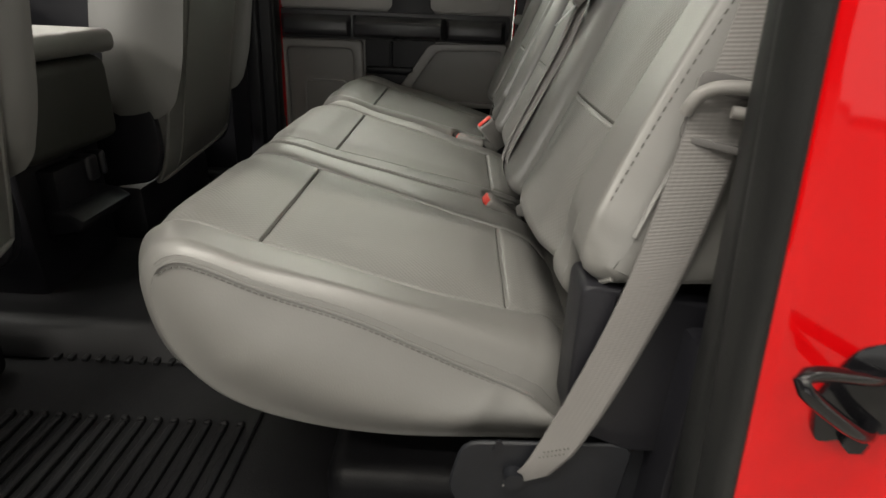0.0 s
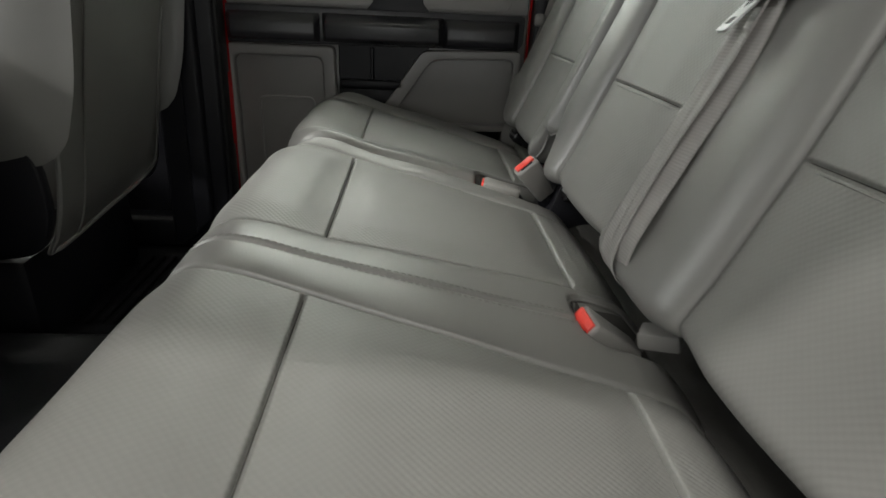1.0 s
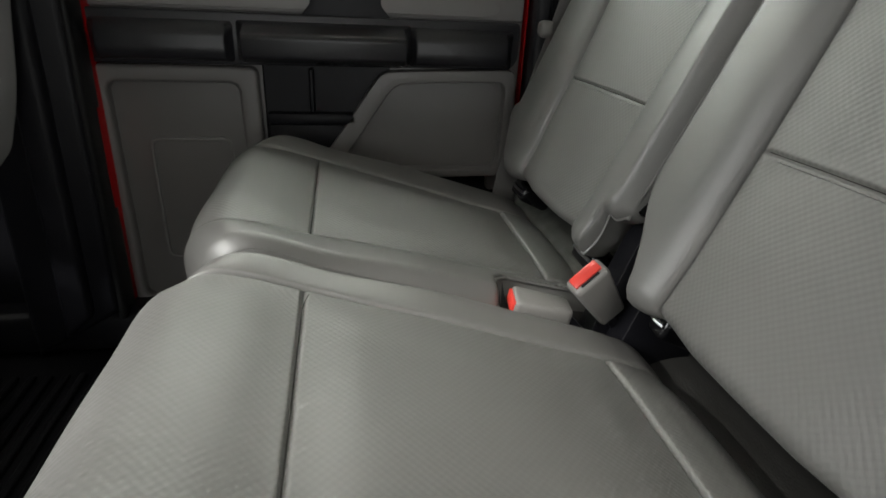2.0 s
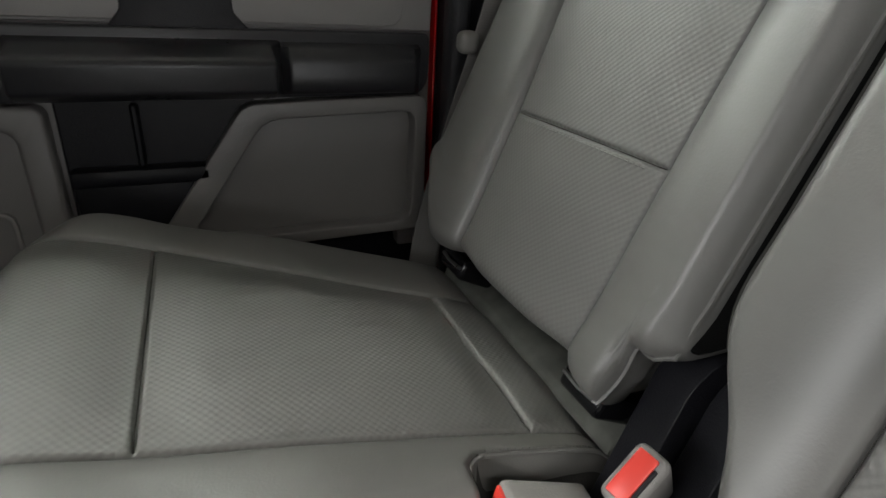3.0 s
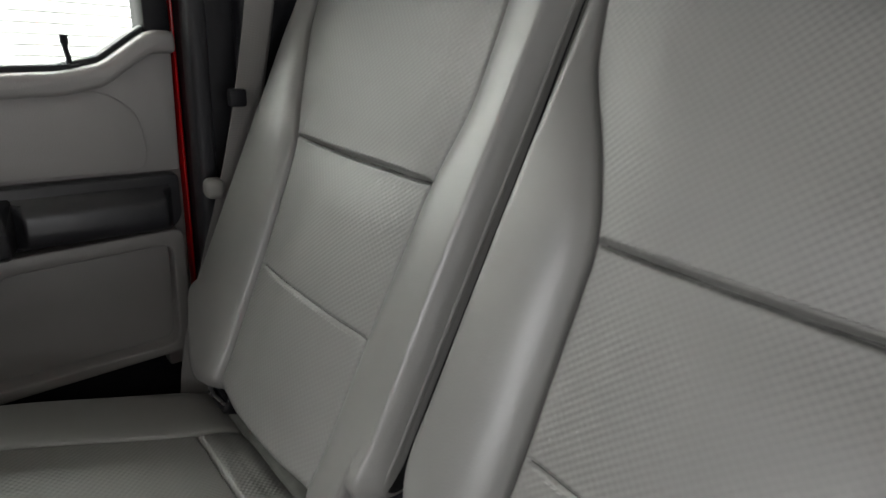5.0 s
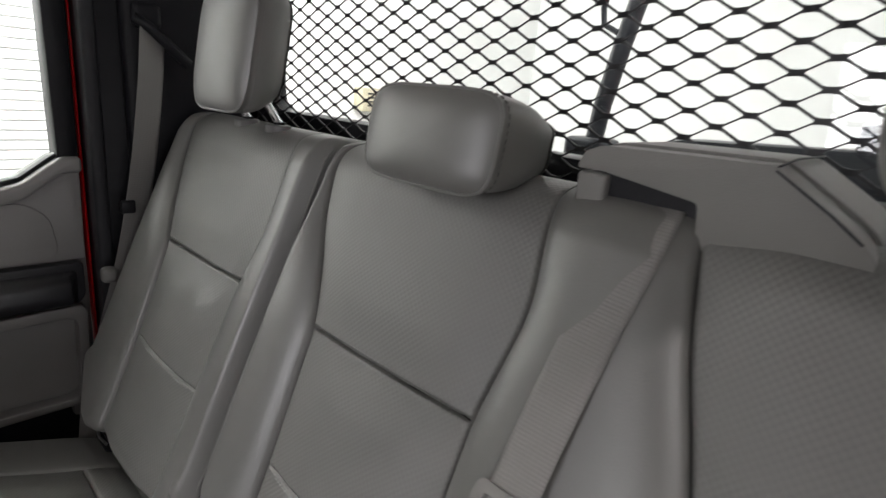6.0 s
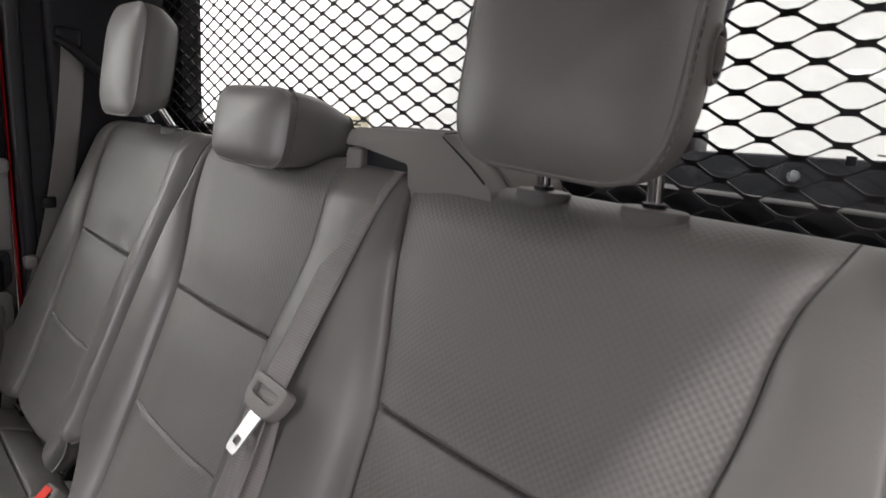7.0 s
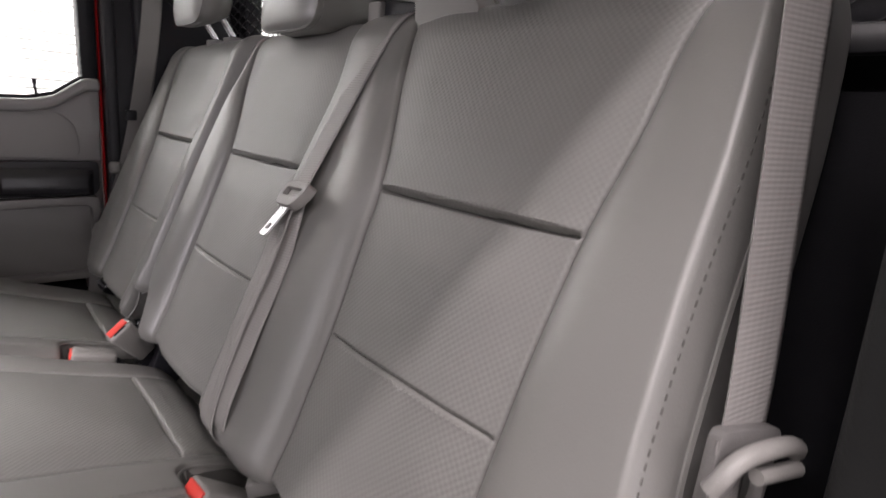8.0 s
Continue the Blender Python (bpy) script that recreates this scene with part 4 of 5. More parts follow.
for x0_, x1_ in ((-0.232, -0.030), (-0.785, -0.548)):
    swell = prism([(DY - 0.018, 0.568), (DY - 0.040, 0.573), (DY - 0.046, 0.590), (DY - 0.044, 0.618), (DY - 0.034, 0.632), (DY - 0.018, 0.642)], x0_, x1_, 0.006, 3, axis="x")
    for v in swell.verts:
        if v.co.y < DY - 0.030:
            v.co.x += 0.010 if v.co.x < (x0_ + x1_) / 2 else -0.010
    part("band_swell", swell, CHARCOAL, door)
arm = prism([(DY - 0.020, 0.572), (DY - 0.074, 0.573), (DY - 0.090, 0.583), (DY - 0.093, 0.617), (DY - 0.087, 0.624), (DY - 0.052, 0.636), (DY - 0.020, 0.641)], -0.542, -0.228, 0.006, 3, axis="x")
for v in arm.verts:
    if v.co.y < DY - 0.045:
        v.co.x += 0.014 * (1 if v.co.x < -0.4 else -1)
part("armrest", arm, CHARCOAL, door, "black armrest with pull handle")
part("switch_panel", prism([(-0.432, 0.648), (-0.412, 0.672), (-0.408, 0.80), (-0.287, 0.80), (-0.283, 0.672), (-0.262, 0.648)], DY - 0.018, DY + 0.01, 0.004, 2), DARK_GREY, door, "dark grey switch panel")
part("pocket_back", prism([(-0.505, 0.30), (-0.505, 0.57), (-0.26, 0.57), (-0.42, 0.30)], DY - 0.004, DY + 0.01, 0.003, 1), BLACK, door, "black map pocket")
part("pocket_lip", rbox(-0.50, -0.33, DY - 0.030, DY - 0.002, 0.455, 0.478, 0.006, 2), BLACK, door)
part("pocket_rib", rbox(-0.42, -0.41, DY - 0.020, DY - 0.002, 0.478, 0.560, 0.003, 1), BLACK, door)
part("pocket_face", prism([(-0.50, 0.30), (-0.50, 0.455), (-0.345, 0.455), (-0.43, 0.30)], DY - 0.018, DY - 0.002, 0.006, 2), BLACK, door)
oa = [(-0.795, 0.06), (-0.795, 0.560), (-0.512, 0.560), (-0.505, 0.06)]
ia = [(-0.775, 0.09), (-0.775, 0.530), (-0.548, 0.530), (-0.540, 0.09)]
part("panel_frame", ring(rounded_outline(oa, 0.012, 3), rounded_outline(ia, 0.016, 3), DY - 0.022, DY + 0.01, 0.007, 3), DOOR_GREY, door)
ob_ = [(-0.430, 0.345), (-0.282, 0.559), (-0.018, 0.567), (-0.018, 0.352)]
ib_ = [(-0.374, 0.366), (-0.257, 0.536), (-0.036, 0.544), (-0.040, 0.368)]
part("panel_frame", ring(rounded_outline(ob_, 0.018, 4), rounded_outline(ib_, 0.022, 4), DY - 0.030, DY + 0.01, 0.008, 3), DOOR_GREY, door)
sp_o, sp_i = [(-0.725, 0.17), (-0.725, 0.425), (-0.572, 0.425), (-0.572, 0.17)], [(-0.718, 0.177), (-0.718, 0.418), (-0.579, 0.418), (-0.579, 0.177)]
part("speaker_rim", ring(rounded_outline(sp_o, 0.02, 4), rounded_outline(sp_i, 0.016, 4), DY - 0.006, DY + 0.004, 0.002, 2), DOOR_GREY, door)
b2 = bmesh.new()
bmesh.ops.create_circle(b2, cap_ends=True, segments=40, radius=0.075, matrix=Matrix.Translation((-0.648, DY - 0.002, 0.30)) @ Matrix.Rotation(radians(90), 4, "X"))
bmesh.ops.inset_region(b2, faces=b2.faces[:], thickness=0.008, depth=-0.004)
part("speaker_grille", b2, material("grille", (0.085, 0.082, 0.08), 0.7, grain=1.0, grain_size=350), door, "grey speaker grille")
part("window_seal", prism([(x, z + 0.008) for x, z in sill_line] + [(x, z - 0.004) for x, z in sill_line[::-1]], DY - 0.004, DY + 0.02, 0.002, 1), BLACK, door, "black rubber window seal")
part("window_frame", prism([(-0.040, 0.850), (-0.045, 1.38), (-0.001, 1.38), (-0.004, 0.850)], DY - 0.012, DY + 0.05, 0.006, 2), BLACK, door, "black window frame")
part("window_frame", prism([(-0.80, 1.35), (-0.80, 1.40), (-0.001, 1.40), (-0.001, 1.35)], DY - 0.012, DY + 0.05, 0.006, 2), BLACK, door, "black window frame")
dp = part("pane", prism([(-0.80, 0.79), (-0.80, 1.36), (-0.04, 1.36), (-0.036, 0.86), (-0.10, 0.80)], DY + 0.026, DY + 0.030, 0), GLASS, door, "clear glass", smooth=False)
dp.visible_shadow = False
b2 = bmesh.new()
tube(b2, [(-0.134, DY - 0.004, 0.796), (-0.134, DY - 0.004, 0.818), (-0.136, DY - 0.004, 0.828), (-0.136, DY - 0.004, 0.844)], 0.0035, 8)
tube(b2, [(-0.136, DY - 0.004, 0.834), (-0.136, DY - 0.004, 0.846)], 0.0050, 8)
tube(b2, [(-0.134, DY - 0.004, 0.806), (-0.134, DY - 0.004, 0.809)], 0.011, 14)
part("lock_pin", b2, BLACK, door, "black door lock pin")

# ---- far pillars ----
part_p = thing("pillar_trim_1", "black plastic trim over the rear pillar", "pillar", kind="structure")
part("trim_panel", prism([(0.004, 0.02), (0.006, 1.42), (0.36, 1.42), (0.36, 0.02)], 2.030, 2.12, 0.008, 2), BLACK, part_p)
part("trim_step", prism([(0.070, 0.30), (0.060, 1.40), (0.30, 1.40), (0.30, 0.30)], 1.992, 2.03, 0.014, 3), BLACK, part_p)
part("door_seal", prism([(0.0012, 0.10), (0.0030, 1.40), (0.028, 1.40), (0.028, 0.10)], 2.016, 2.06, 0.008, 3), DARK_GREY, part_p, "black rubber door seal")
tagged(part("body_edge", prism([(-0.002, 0.05), (-0.0005, 1.40), (0.0035, 1.40), (0.0020, 0.05)], 2.080, 2.13, 0.003, 2), RED, None), "red painted body edge beside the rear door", "body panel", kind="structure")
tagged(part("body_edge", prism([(-0.812, 0.05), (-0.800, 0.35), (-0.790, 1.40), (-0.778, 1.40), (-0.787, 0.35), (-0.797, 0.05)], 2.03, 2.13, 0.003, 2), RED, None), "red painted body edge beside the centre pillar", "body panel", kind="structure")
tagged(part("body_side", rbox(-0.001, 0.40, 2.125, 2.17, -0.1, 1.45, 0.004, 1), RED, None), "red painted body side behind the rear door", "body panel", kind="structure")
slab("body_side_front", "black lining beside the centre pillar", "trim", -1.0, -0.76, 2.125, 2.17, -0.1, 1.45, BLACK)
part_q = thing("pillar_trim_2", "black plastic trim over the centre pillar", "pillar", kind="structure")
part("trim_panel", prism([(-0.80, 0.10), (-0.775, 1.42), (-0.93, 1.42), (-0.97, 0.0)], 1.985, 2.12, 0.014, 3), BLACK, part_q)
part("trim_ridge", prism([(-0.845, 0.10), (-0.815, 1.40), (-0.860, 1.40), (-0.90, 0.05)], 1.965, 2.0, 0.012, 4), BLACK, part_q)
part("door_seal", prism([(-0.792, 0.08), (-0.772, 1.40), (-0.786, 1.40), (-0.808, 0.08)], 1.990, 2.05, 0.006, 3), SEAL, part_q)
tagged(part("door_sill", rbox(-2.0, 0.3, 2.0, 2.13, 0.0, 0.09, 0.02, 3), BLACK, None), "black plastic sill along the far door", "sill", kind="structure")
slab("door_2", "black lined front passenger door", "door", -2.0, -0.97, 2.06, 2.12, 0.0, 0.85, BLACK)

# ---- far belt ----
far_belt = thing("seat_belt", "grey outer seat belt hanging from the rear pillar", "seat belt")
ribbon("webbing", [(0.105, 1.972, 1.095), (0.095, 1.968, 1.00), (0.075, 1.966, 0.86), (0.045, 1.972, 0.70), (0.005, 1.978, 0.55), (-0.035, 1.978, 0.40), (-0.05, 1.975, 0.30)],
       [(1, 0.25, -0.3), (1, 0.25, -0.1), (1, 0.2, 0), (1, 0.1, 0), (1, 0.0, 0), (1, 0, 0), (1, 0, 0)], 0.048, WEB, far_belt)
b2 = bmesh.new()
tube(b2, [(0.075, 1.975, 1.112), (0.100, 1.968, 1.098), (0.130, 1.964, 1.070), (0.165, 1.968, 1.040)], 0.010, 10)
part("belt_guide", b2, BLACK, far_belt, "black belt guide loop")
part("bolt_cover", rbox(0.075, 0.125, 1.975, 1.995, 1.095, 1.140, 0.010, 3), BLACK, far_belt)
part("tongue_stop", rbox(0.030, 0.055, 1.958, 1.972, 0.765, 0.790, 0.004, 2), BLACK, far_belt)
part("tongue_grip", rbox(-0.010, 0.018, 1.960, 1.986, 0.634, 0.664, 0.010, 4), TRIM_GREY, far_belt, "grey plastic belt grip")

# ---- near belt ----
near_belt = thing("seat_belt", "grey outer seat belt beside the open door", "seat belt")
ribbon("webbing", [(0.146, 0.556, 1.20), (0.128, 0.545, 1.10), (0.104, 0.530, 0.95), (0.078, 0.513, 0.80), (0.056, 0.500, 0.69), (0.044, 0.496, 0.63)],
       [(1, -0.20, -0.1), (1, -0.22, -0.1), (1, -0.25, 0), (1, -0.27, 0), (1, -0.25, 0), (1, -0.2, 0.1)], 0.044, WEB, near_belt)
ribbon("webbing", [(0.044, 0.499, 0.66), (0.039, 0.496, 0.61), (0.014, 0.486, 0.49), (-0.020, 0.486, 0.37), (-0.052, 0.49, 0.275), (-0.066, 0.492, 0.248), (-0.078, 0.496, 0.226)],
       [(1, 0.0, 0), (1, 0.05, 0.05), (1, 0.1, 0.2), (1, 0.05, 0.25), (1, 0, 0.30), (1, 0, 0.36), (1, 0, 0.40)], 0.053, WEB, near_belt)
mg = axes((0.044, 0.494, 0.640), (-0.15, 0.0, -1), (1, -0.25, -0.1))
b2 = ring(rounded_outline([(0.036, 0.028), (0.036, -0.028), (-0.022, -0.029), (-0.022, 0.029)], 0.008, 4), rounded_outline([(0.030, 0.0245), (0.030, -0.0245), (-0.006, -0.0245), (-0.006, 0.0245)], 0.004, 4), -0.005, 0.004, 0.002, 2)
b2.transform(mg @ Matrix.Rotation(radians(90), 4, "X"))
part("grip", b2, TRIM_MID, near_belt, "grey plastic belt grip")
gw = Vector((1, -0.27, -0.06)).normalized()
b2 = bmesh.new()
tube(b2, [tuple(Vector((0.046, 0.483, 0.652)) + gw * u + Vector((0, o, -d))) for u, d, o in smooth_path([(-0.035, 0.022, 0.004), (-0.033, 0.012, 0.0), (-0.026, 0.003, -0.002), (-0.012, -0.002, -0.003), (0.012, -0.003, -0.003), (0.028, 0.001, -0.001), (0.034, 0.006, 0.002)], 30)], 0.0058, 12)
part("grip_roll", b2, TRIM_GREY, near_belt, "rounded grey plastic lip")
b2 = bmesh.new()
tube(b2, [tuple(Vector((0.046, 0.482, 0.636)) + gw * u) for u in (-0.004, 0.015, 0.034)], 0.0052, 10)
part("grip_bar", b2, TRIM_GREY, near_belt)
stitches(near_belt, [(-0.074, 0.4895, 0.272), (-0.030, 0.4895, 0.284)], (0, -0.001, 0), 0.0042, 0.0020, 0.0009, SEAM)
stitches(near_belt, [(-0.078, 0.4900, 0.264), (-0.034, 0.4900, 0.276)], (0, -0.001, 0), 0.0042, 0.0020, 0.0009, SEAM)
b2 = bmesh.new()
tube(b2, [(-0.092, 0.486, 0.232), (-0.092, 0.500, 0.232)], 0.011, 12)
part("anchor_bolt", b2, PAINTED_STEEL, near_belt, "dark anchor bolt")

# ---- under the near seat end ----
frame_ = thing("seat_bracket", "grey painted steel bracket under the bench seat end", "bracket")
part("plate", prism(rounded_outline([(-0.150, 0.272), (-0.165, 0.20), (-0.10, 0.12), (0.02, 0.12), (0.035, 0.28)], 0.02, 4), 0.500, 0.506, 0.002, 1), PAINTED_STEEL, frame_)
part("slot", prism(rounded_outline([(-0.118, 0.262), (-0.112, 0.278), (-0.106, 0.276), (-0.112, 0.259)], 0.003, 3), 0.498, 0.502, 0), BLACK, frame_)
part("leg", prism([(-0.06, 0.0), (-0.05, 0.26), (0.05, 0.30), (0.10, 0.0)], 0.52, 0.56, 0.004, 1), PAINTED_STEEL, frame_)
side = thing("hinge_cover", "black plastic cover over the backrest hinge", "cover")
part("cover", prism(rounded_outline([(-0.045, 0.30), (-0.048, 0.47), (0.10, 0.45), (0.15, 0.44), (0.15, 0.28), (0.03, 0.27)], 0.012, 3), 0.500, 0.56, 0.010, 3), BLACK, side)
part("knob", rbox(-0.015, 0.012, 0.492, 0.515, 0.425, 0.465, 0.008, 3), GLOSS_BLACK, side)
tagged(part("wheel_arch_trim", rbox(0.055, 0.34, 0.462, 0.60, 0.0, 0.43, 0.008, 2), BLACK, None), "black moulded trim beside the seat end", "trim", kind="structure")

# ---- near door opening ----
jamb = thing("door_jamb", "red painted door jamb with rubber seal", "door jamb", kind="structure")


def leaning(pts, z0, z1, lean, mat, name, r=0.006, label=""):
    """An upright strip with the plan pts (x, y), leaning by lean metres a metre."""
    b = prism(pts, z0, z1, r, 3, axis="z")
    for v in b.verts:
        v.co.x += lean * (v.co.z - 0.36) + 0.010
    return part(name, b, mat, jamb, label)


leaning(rounded_outline([(0.038, 0.372), (0.052, 0.355), (0.10, 0.340), (0.20, 0.300), (0.40, 0.270), (0.60, 0.270), (0.60, 0.44), (0.06, 0.44)], 0.02, 4), -0.5, 1.45, -0.09, RED, "jamb_panel", 0.006, "glossy red paint")
leaning(rounded_outline([(0.034, 0.400), (0.036, 0.368), (0.046, 0.356), (0.060, 0.372), (0.056, 0.41)], 0.012, 4), -0.05, 1.43, -0.09, SEAL, "door_seal", 0.0, "black rubber door seal")
leaning(rounded_outline([(0.040, 0.450), (0.034, 0.412), (0.042, 0.398), (0.060, 0.405), (0.060, 0.45)], 0.010, 4), -0.05, 1.43, -0.055, SEAL, "seal_lip", 0.0)
tagged(part("pillar_trim_3", prism([(0.072, 0.0), (0.060, 0.50), (0.050, 1.43), (0.36, 1.43), (0.36, 0.0)], 0.425, 0.455, 0.01, 2), CHARCOAL, None), "black plastic trim over the near rear pillar", "pillar", kind="structure")
striker = thing("door_striker", "glossy black door striker bolted to the jamb", "striker")
ms = axes((0.100, 0.338, 0.486), (1, -0.30, -0.25), (0.25, 0.0, 1)) @ Matrix.Scale(0.88, 4)
part("base_plate", prism(rounded_outline([(-0.006, 0.056), (-0.022, 0.02), (-0.018, -0.03), (0.016, -0.062), (0.040, -0.05), (0.044, 0.015)], 0.010, 4), -0.008, 0.004, 0.003, 2), GLOSS_BLACK, striker)
striker.children[0].data.transform(ms @ Matrix.Rotation(radians(90), 4, "X"))
b2 = bmesh.new()
tube(b2, [tuple(ms @ Vector(p)) for p in smooth_path([(0.022, -0.022, 0.0), (0.004, -0.022, 0.026), (-0.044, -0.002, 0.046), (-0.058, 0.008, 0.046), (-0.046, 0.014, 0.036), (-0.004, 0.016, 0.012), (0.010, 0.018, 0.0)], 28)], 0.0052, 10)
part("loop", b2, GLOSS_BLACK, striker)
for py_ in (0.034, -0.040):
    b2 = bmesh.new()
    tube(b2, [tuple(ms @ Vector((0.016, py_, 0.0))), tuple(ms @ Vector((0.016, py_, 0.009)))], 0.008, 6)
    part("bolt", b2, GLOSS_BLACK, striker)
slab("pillar_near", "black trim over the near centre pillar", "pillar", -0.98, -0.82, 0.36, 0.44, 0.0, 1.42, BLACK)
slab("door_3", "black lined front driver door", "door", -2.0, -0.98, 0.34, 0.40, 0.0, 0.90, BLACK)
slab("door_4", "open rear driver door with black lining", "door", -0.99, -0.91, -0.60, 0.335, 0.05, 0.92, BLACK)
slab("roof_rail", "grey trim above the open rear door", "trim", -0.98, 0.4, 0.44, 0.525, 1.345, 1.42, HEADLINER)

# ---- front seats ----
FRONT = [(-1.02, 0.440), (-0.985, 0.438), (-0.950, 0.444), (-0.934, 0.460), (-0.926, 0.48), (-0.905, 0.55), (-0.885, 0.67), (-0.86, 0.82), (-0.84, 0.96), (-0.828, 1.14), (-0.85, 1.21), (-0.89, 1.225),
         (-0.93, 1.19), (-0.955, 0.92), (-1.005, 0.70), (-1.035, 0.54), (-1.045, 0.47), (-1.04, 0.448)]


def front_seat(y0, y1, label):
    ob = thing("front_seat", label, "seat", group="front seats")
    rows = resample(FRONT, [(-0.926, 0.48)], 120)
    knots = [lambda r: np.full(len(r), y0), lambda r: np.full(len(r), y0 + 0.055), lambda r: np.full(len(r), y0 + 0.095), lambda r: np.full(len(r), y1 - 0.035), lambda r: np.full(len(r), y1)]

    def disp(X, Y, Z):
        h = groove(np.abs(Y - y0 - 0.055), 0.006, 0.006) + groove(np.abs(Y - y0 - 0.095), 0.003, 0.004) + groove(np.abs(Y - y1 + 0.035), 0.006, 0.006)
        rear = (X > -0.99) & (Y > y0 + 0.055) & (Y < y1 - 0.035)
        h = h + np.where(rear, 0.010 * np.sin(np.pi * np.clip((Y - y0 - 0.055) / (y1 - y0 - 0.09), 0, 1)), 0.006)
        h += 0.003 * np.sin(14 * Z + 20 * Y)
        return h
    P = upholstery(ob, rows, knots, [14, 12, 30, 14], 0.05, -1, disp, lambda i, j, r: ("side_bolster.a" if j == 0 else "side_bolster.b") if j in (0, 3) else ("lower_panel" if r[i, 1] < 0.235 and r[i, 0] > -1.03 else "upper_panel"),
                             {"side_bolster": (VINYL, ""), "upper_panel": (VINYL, "smooth grey vinyl back panel"), "lower_panel": (VINYL, "")}, bulge=0.012, split=int(np.argmax(rows[:, 1])), caps=("bolster_end", "bolster_end_far"), caps_mat=(VINYL, VINYL))
    # back panel that hangs below the frame, with a hem
    vs = np.linspace(0, 1, 24)
    us = np.linspace(0, 1, 26)
    low = lambda u: 0.215 + 0.075 * u
    g = np.zeros((24, 26, 3))
    for i, v in enumerate(vs):
        zz = low(us) + (0.90 - low(us)) * v
        g[i, :, 2] = zz
        g[i, :, 1] = y0 + 0.030 + (y1 - y0 - 0.055) * us
        g[i, :, 0] = -0.922 + 0.17 * (zz - 0.42) - 0.06 * np.exp(-(zz - 0.18) / 0.05) + 0.016 * np.sin(np.pi * us) ** 0.5 + 0.004 * np.sin(9 * zz + 7 * us)
    grid_mesh("back_panel", g, np.stack([g[:, :, 1], g[:, :, 2]], 2), np.ones((23, 25), bool), VINYL, ob, "smooth grey vinyl back panel")
    rim = [tuple(p) for p in g[::-1, 0]] + [tuple(p) for p in g[0, 1:]] + [tuple(p) for p in g[1:, -1]]
    b2 = bmesh.new()
    tube(b2, rim, 0.006, 8)
    part("hem", b2, VINYL, ob)
    b2 = bmesh.new()
    tube(b2, [tuple(p + np.array([0.002, 0, 0])) for p in g[:, 4]], 0.0025, 6)
    part("piping", b2, VINYL, ob)
    oval = rounded_outline([(-1.13, 0.56), (-1.035, 0.555), (-0.985, 0.485), (-0.948, 0.40), (-0.945, 0.30), (-0.975, 0.225), (-1.13, 0.20)], 0.045, 6)
    part("recliner_cover", prism(oval, y0 - 0.004, y0 + 0.020, 0.008, 3), BLACK, ob, "black plastic recliner cover")
    part("recliner_cover", prism(oval, y1 - 0.020, y1 + 0.004, 0.008, 3), BLACK, ob, "black plastic recliner cover")
    part("cushion", rbox(-1.55, -1.10, y0 - 0.01, y1 + 0.01, 0.20, 0.36, 0.04, 4), VINYL, ob)
    part("seat_base", rbox(-1.50, -1.03, y0 + 0.02, y1 - 0.02, 0.0, 0.20, 0.02, 2), BLACK, ob, "black seat base")
    return ob


front_seat(1.46, 1.935, "grey vinyl front passenger seat seen from behind")
front_seat(0.50, 0.945, "grey vinyl driver seat seen from behind")

console = thing("centre_console", "folded centre seat with grey lid and black console below", "console")
part("lid", rbox(-1.46, -0.990, 1.075, 1.425, 0.560, 0.612, 0.020, 4), VINYL, console, "grey vinyl armrest lid")
part("lid_body", rbox(-1.44, -1.010, 1.09, 1.41, 0.36, 0.556, 0.030, 4), CONSOLE_BACK, console, "dark grey back of the folded seat")
part("lower_box", rbox(-1.46, -1.07, 1.11, 1.40, 0.0, 0.358, 0.012, 2), BLACK, console)
part("tray", prism([(-1.10, 0.255), (-1.02, 0.245), (-0.985, 0.225), (-0.995, 0.20), (-1.10, 0.18)], 1.16, 1.36, 0.008, 2), BLACK, console)
part("drawer", rbox(-1.08, -1.03, 1.165, 1.30, 0.20, 0.335, 0.008, 2), BLACK, console)
part("latch", rbox(-1.07, -1.02, 1.27, 1.31, 0.28, 0.34, 0.008, 3), CHARCOAL, console)
part("latch", rbox(-1.07, -1.025, 1.33, 1.35, 0.28, 0.34, 0.008, 3), CHARCOAL, console)
tagged(part("tunnel", prism([(0.95, 0.0), (1.02, 0.065), (1.45, 0.065), (1.52, 0.0)], -2.0, -0.50, 0.02, 3, axis="x"), RUBBER, None), "dark grey floor tunnel hump", "floor", kind="structure")

# ---- rubber mats ----
mat_ob = thing("floor_mat", "black ribbed rubber floor mat", "mat")
part("mat", rbox(-0.98, -0.50, 0.33, 1.30, 0.001, 0.008, 0.003, 1), RUBBER, mat_ob)
rib = bpy.data.meshes.new("rib")
b2 = rbox(-0.0065, 0.0065, -0.24, 0.20, 0.0, 0.010, 0.003, 2)
b2.to_mesh(rib)
b2.free()
rib.materials.append(RUBBER)
rib2 = bpy.data.meshes.new("rib")
b2 = rbox(-0.0065, 0.0065, -0.17, 0.17, 0.0, 0.010, 0.003, 2)
b2.to_mesh(rib2)
b2.free()
rib2.materials.append(RUBBER)
bump_ = bpy.data.meshes.new("nub")
b2 = rbox(-0.007, 0.007, -0.006, 0.006, 0.0, 0.014, 0.005, 3)
b2.to_mesh(bump_)
b2.free()
bump_.materials.append(RUBBER)
for k in range(16):
    for data, yy, nm in ((rib, 0.585, "rib"), (rib2, 1.12, "rib"), (bump_, 0.79, "nub")):
        o = new(nm, data)
        o.parent = mat_ob
        o.location = (-0.96 + 0.029 * k, yy, 0.007)

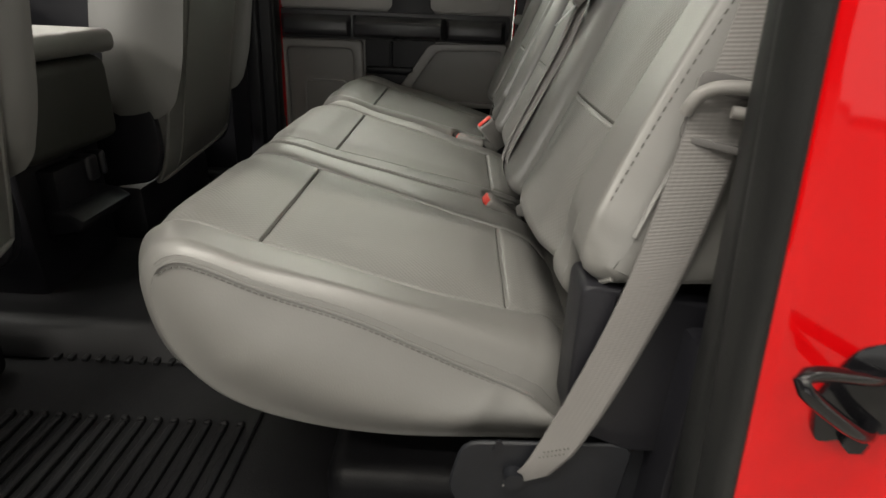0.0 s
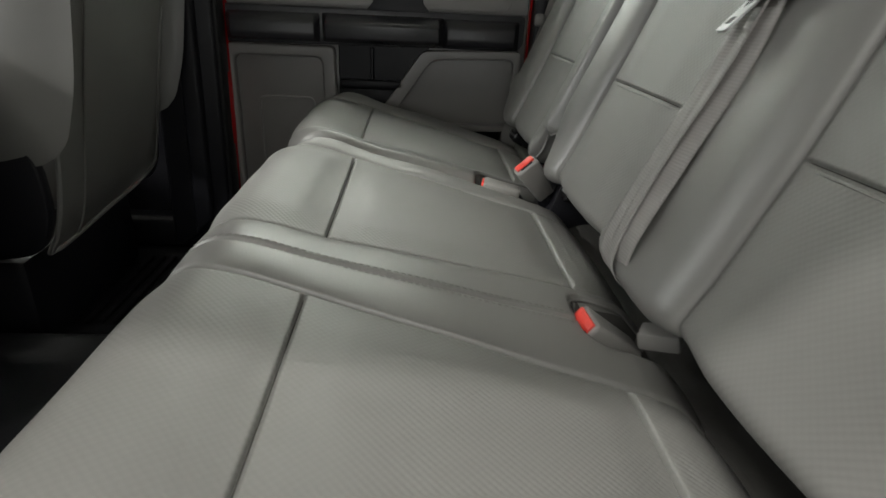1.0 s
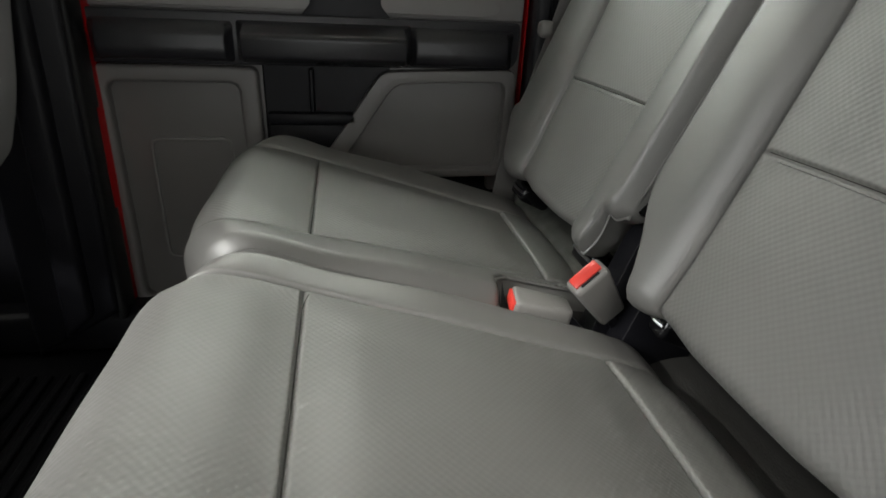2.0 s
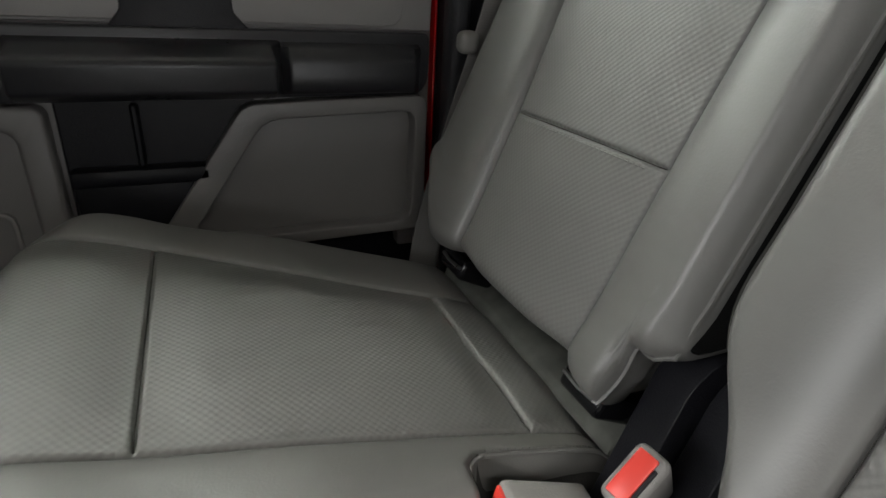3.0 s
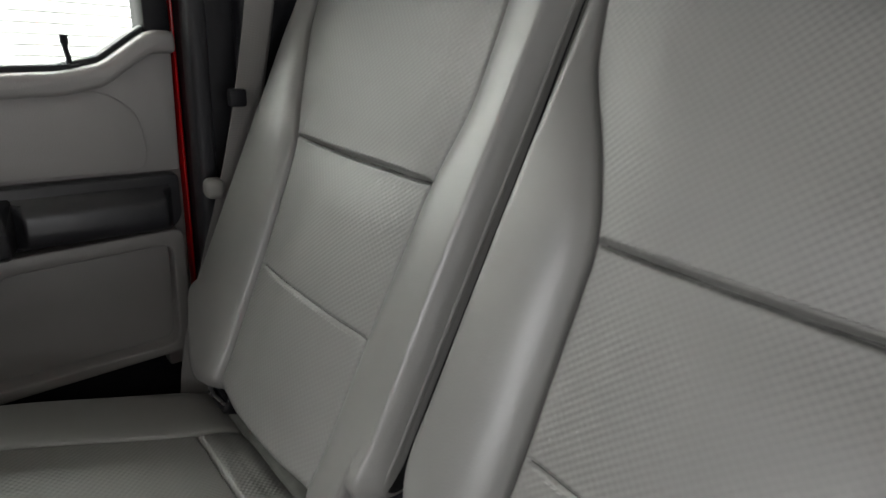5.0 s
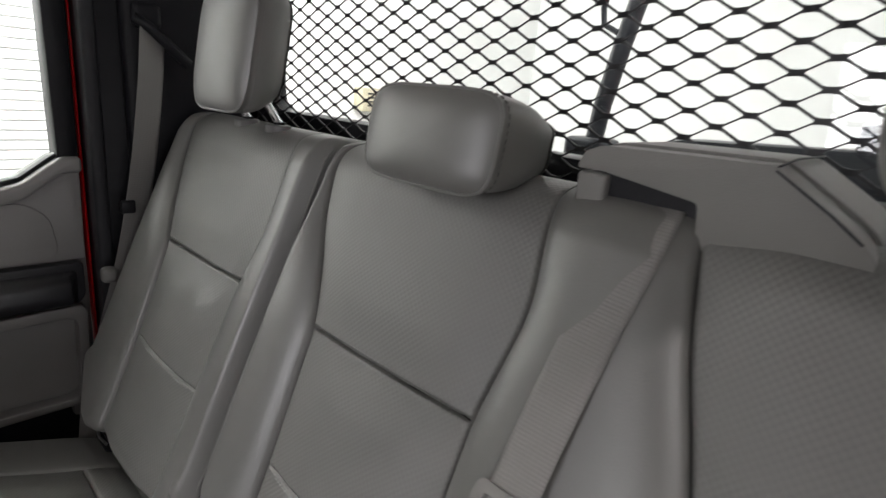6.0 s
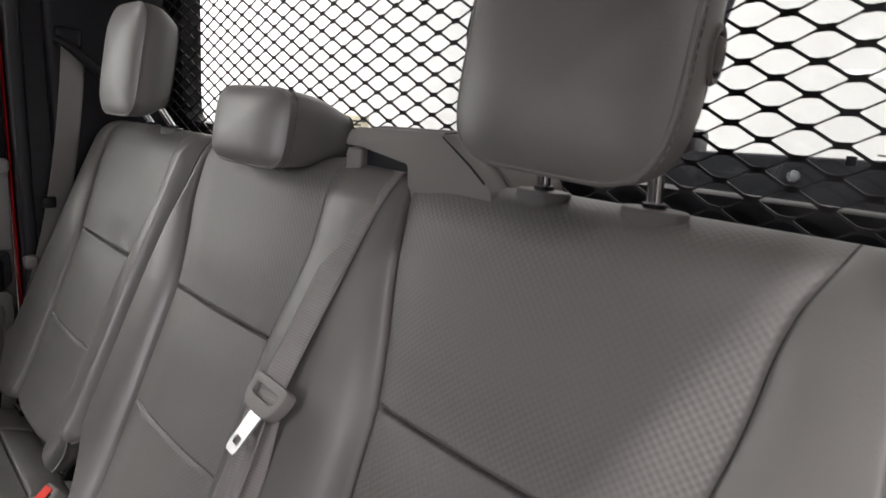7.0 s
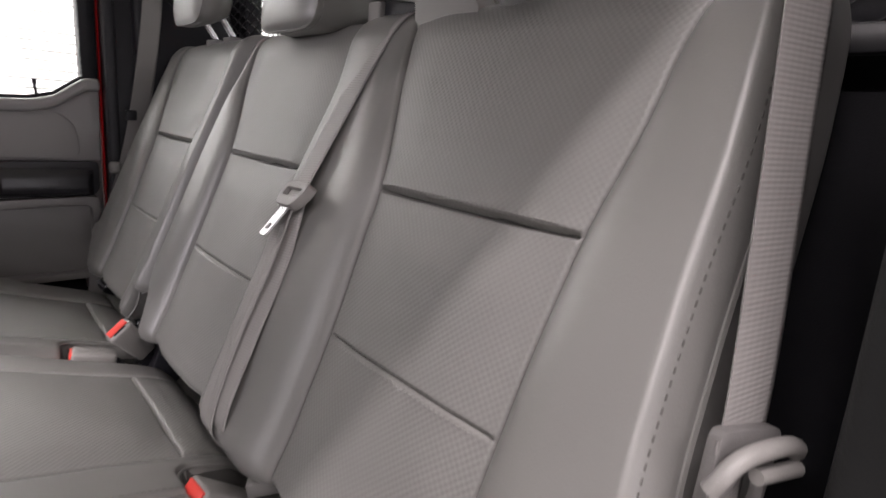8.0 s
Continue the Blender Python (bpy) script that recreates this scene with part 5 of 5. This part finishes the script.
far_mat = thing("floor_mat", "black ribbed rubber floor mat behind the passenger seat", "mat")
part("mat", rbox(-1.05, -0.62, 1.535, 1.985, 0.001, 0.008, 0.003, 1), RUBBER, far_mat)
for k in range(8):
    o = new("rib", rib2)
    o.parent = far_mat
    o.location = (-1.00 + 0.029 * k, 1.74, 0.007)

# ---- seen through the rear window ----
rack = thing("ladder_rack", "dark painted steel rack on the truck bed", "rack")
for ya_, yb_, za_ in ((1.440, 1.360, 0.93), (0.950, 0.870, 1.0)):
    b2 = bmesh.new()
    tube(b2, [(0.76, ya_, za_), (0.765, ya_ - 0.008, za_ + 0.10), (0.77, ya_ - 0.03, za_ + 0.22), (0.78, yb_, za_ + 0.45), (0.80, yb_ - 0.05, za_ + 0.7)], 0.018, 10)
    part("upright", b2, RACK, rack)
    part("foot", rbox(0.72, 0.80, ya_ - 0.045, ya_ + 0.045, za_ - 0.02, za_ + 0.035, 0.012, 3), RACK, rack)
b2 = bmesh.new()
tube(b2, [(0.76, 1.420, 1.165), (0.76, 1.452, 1.180), (0.76, 1.458, 1.21), (0.76, 1.435, 1.32)], 0.006, 8)
part("bracket", b2, RACK, rack)
part("base_rail", prism([(2.05, 0.80), (1.714, 0.868), (1.239, 0.985), (0.83, 1.003), (0.42, 1.016), (0.42, 0.70), (2.05, 0.55)], 0.72, 0.80, 0.008, 2, axis="x"), RACK, rack, "dark bolted base rail")
for ky_ in (1.60, 1.32, 1.10, 0.75):
    kz_ = np.interp(ky_, [0.42, 0.83, 1.239, 1.714], [1.016, 1.003, 0.985, 0.868])
    b2 = bmesh.new()
    tube(b2, [(0.712, ky_, kz_ - 0.03), (0.724, ky_, kz_ - 0.03)], 0.009, 8)
    part("bolt", b2, STEEL, rack)
bed = thing("truck_bed", "red truck bed behind the cab", "truck bed")
part("front_wall", rbox(0.55, 0.62, 0.30, 2.15, -0.3, 0.66, 0.02, 2), RACK, bed, "dark bed wall")
part("side", rbox(0.55, 2.5, 0.22, 0.30, -0.3, 0.62, 0.02, 2), RED, bed)
part("side", rbox(0.55, 2.5, 2.15, 2.23, -0.3, 0.62, 0.02, 2), RED, bed)
part("floor", rbox(0.62, 2.5, 0.30, 2.15, -0.1, -0.05, 0.01, 1), RACK, bed)
box_ = thing("meter_box", "tan box with printed lines fixed to the workshop wall", "box")
part("case", rbox(4.24, 4.87, 6.80, 6.999, 0.69, 0.985, 0.02, 2), CARD, box_)
for k in range(4):
    part("printed_line", rbox(4.32, 4.80 - 0.08 * (k % 2), 6.796, 6.801, 0.905 - 0.05 * k, 0.925 - 0.05 * k, 0), DARK_GREY, box_, "unreadable dark printed bar", smooth=False)
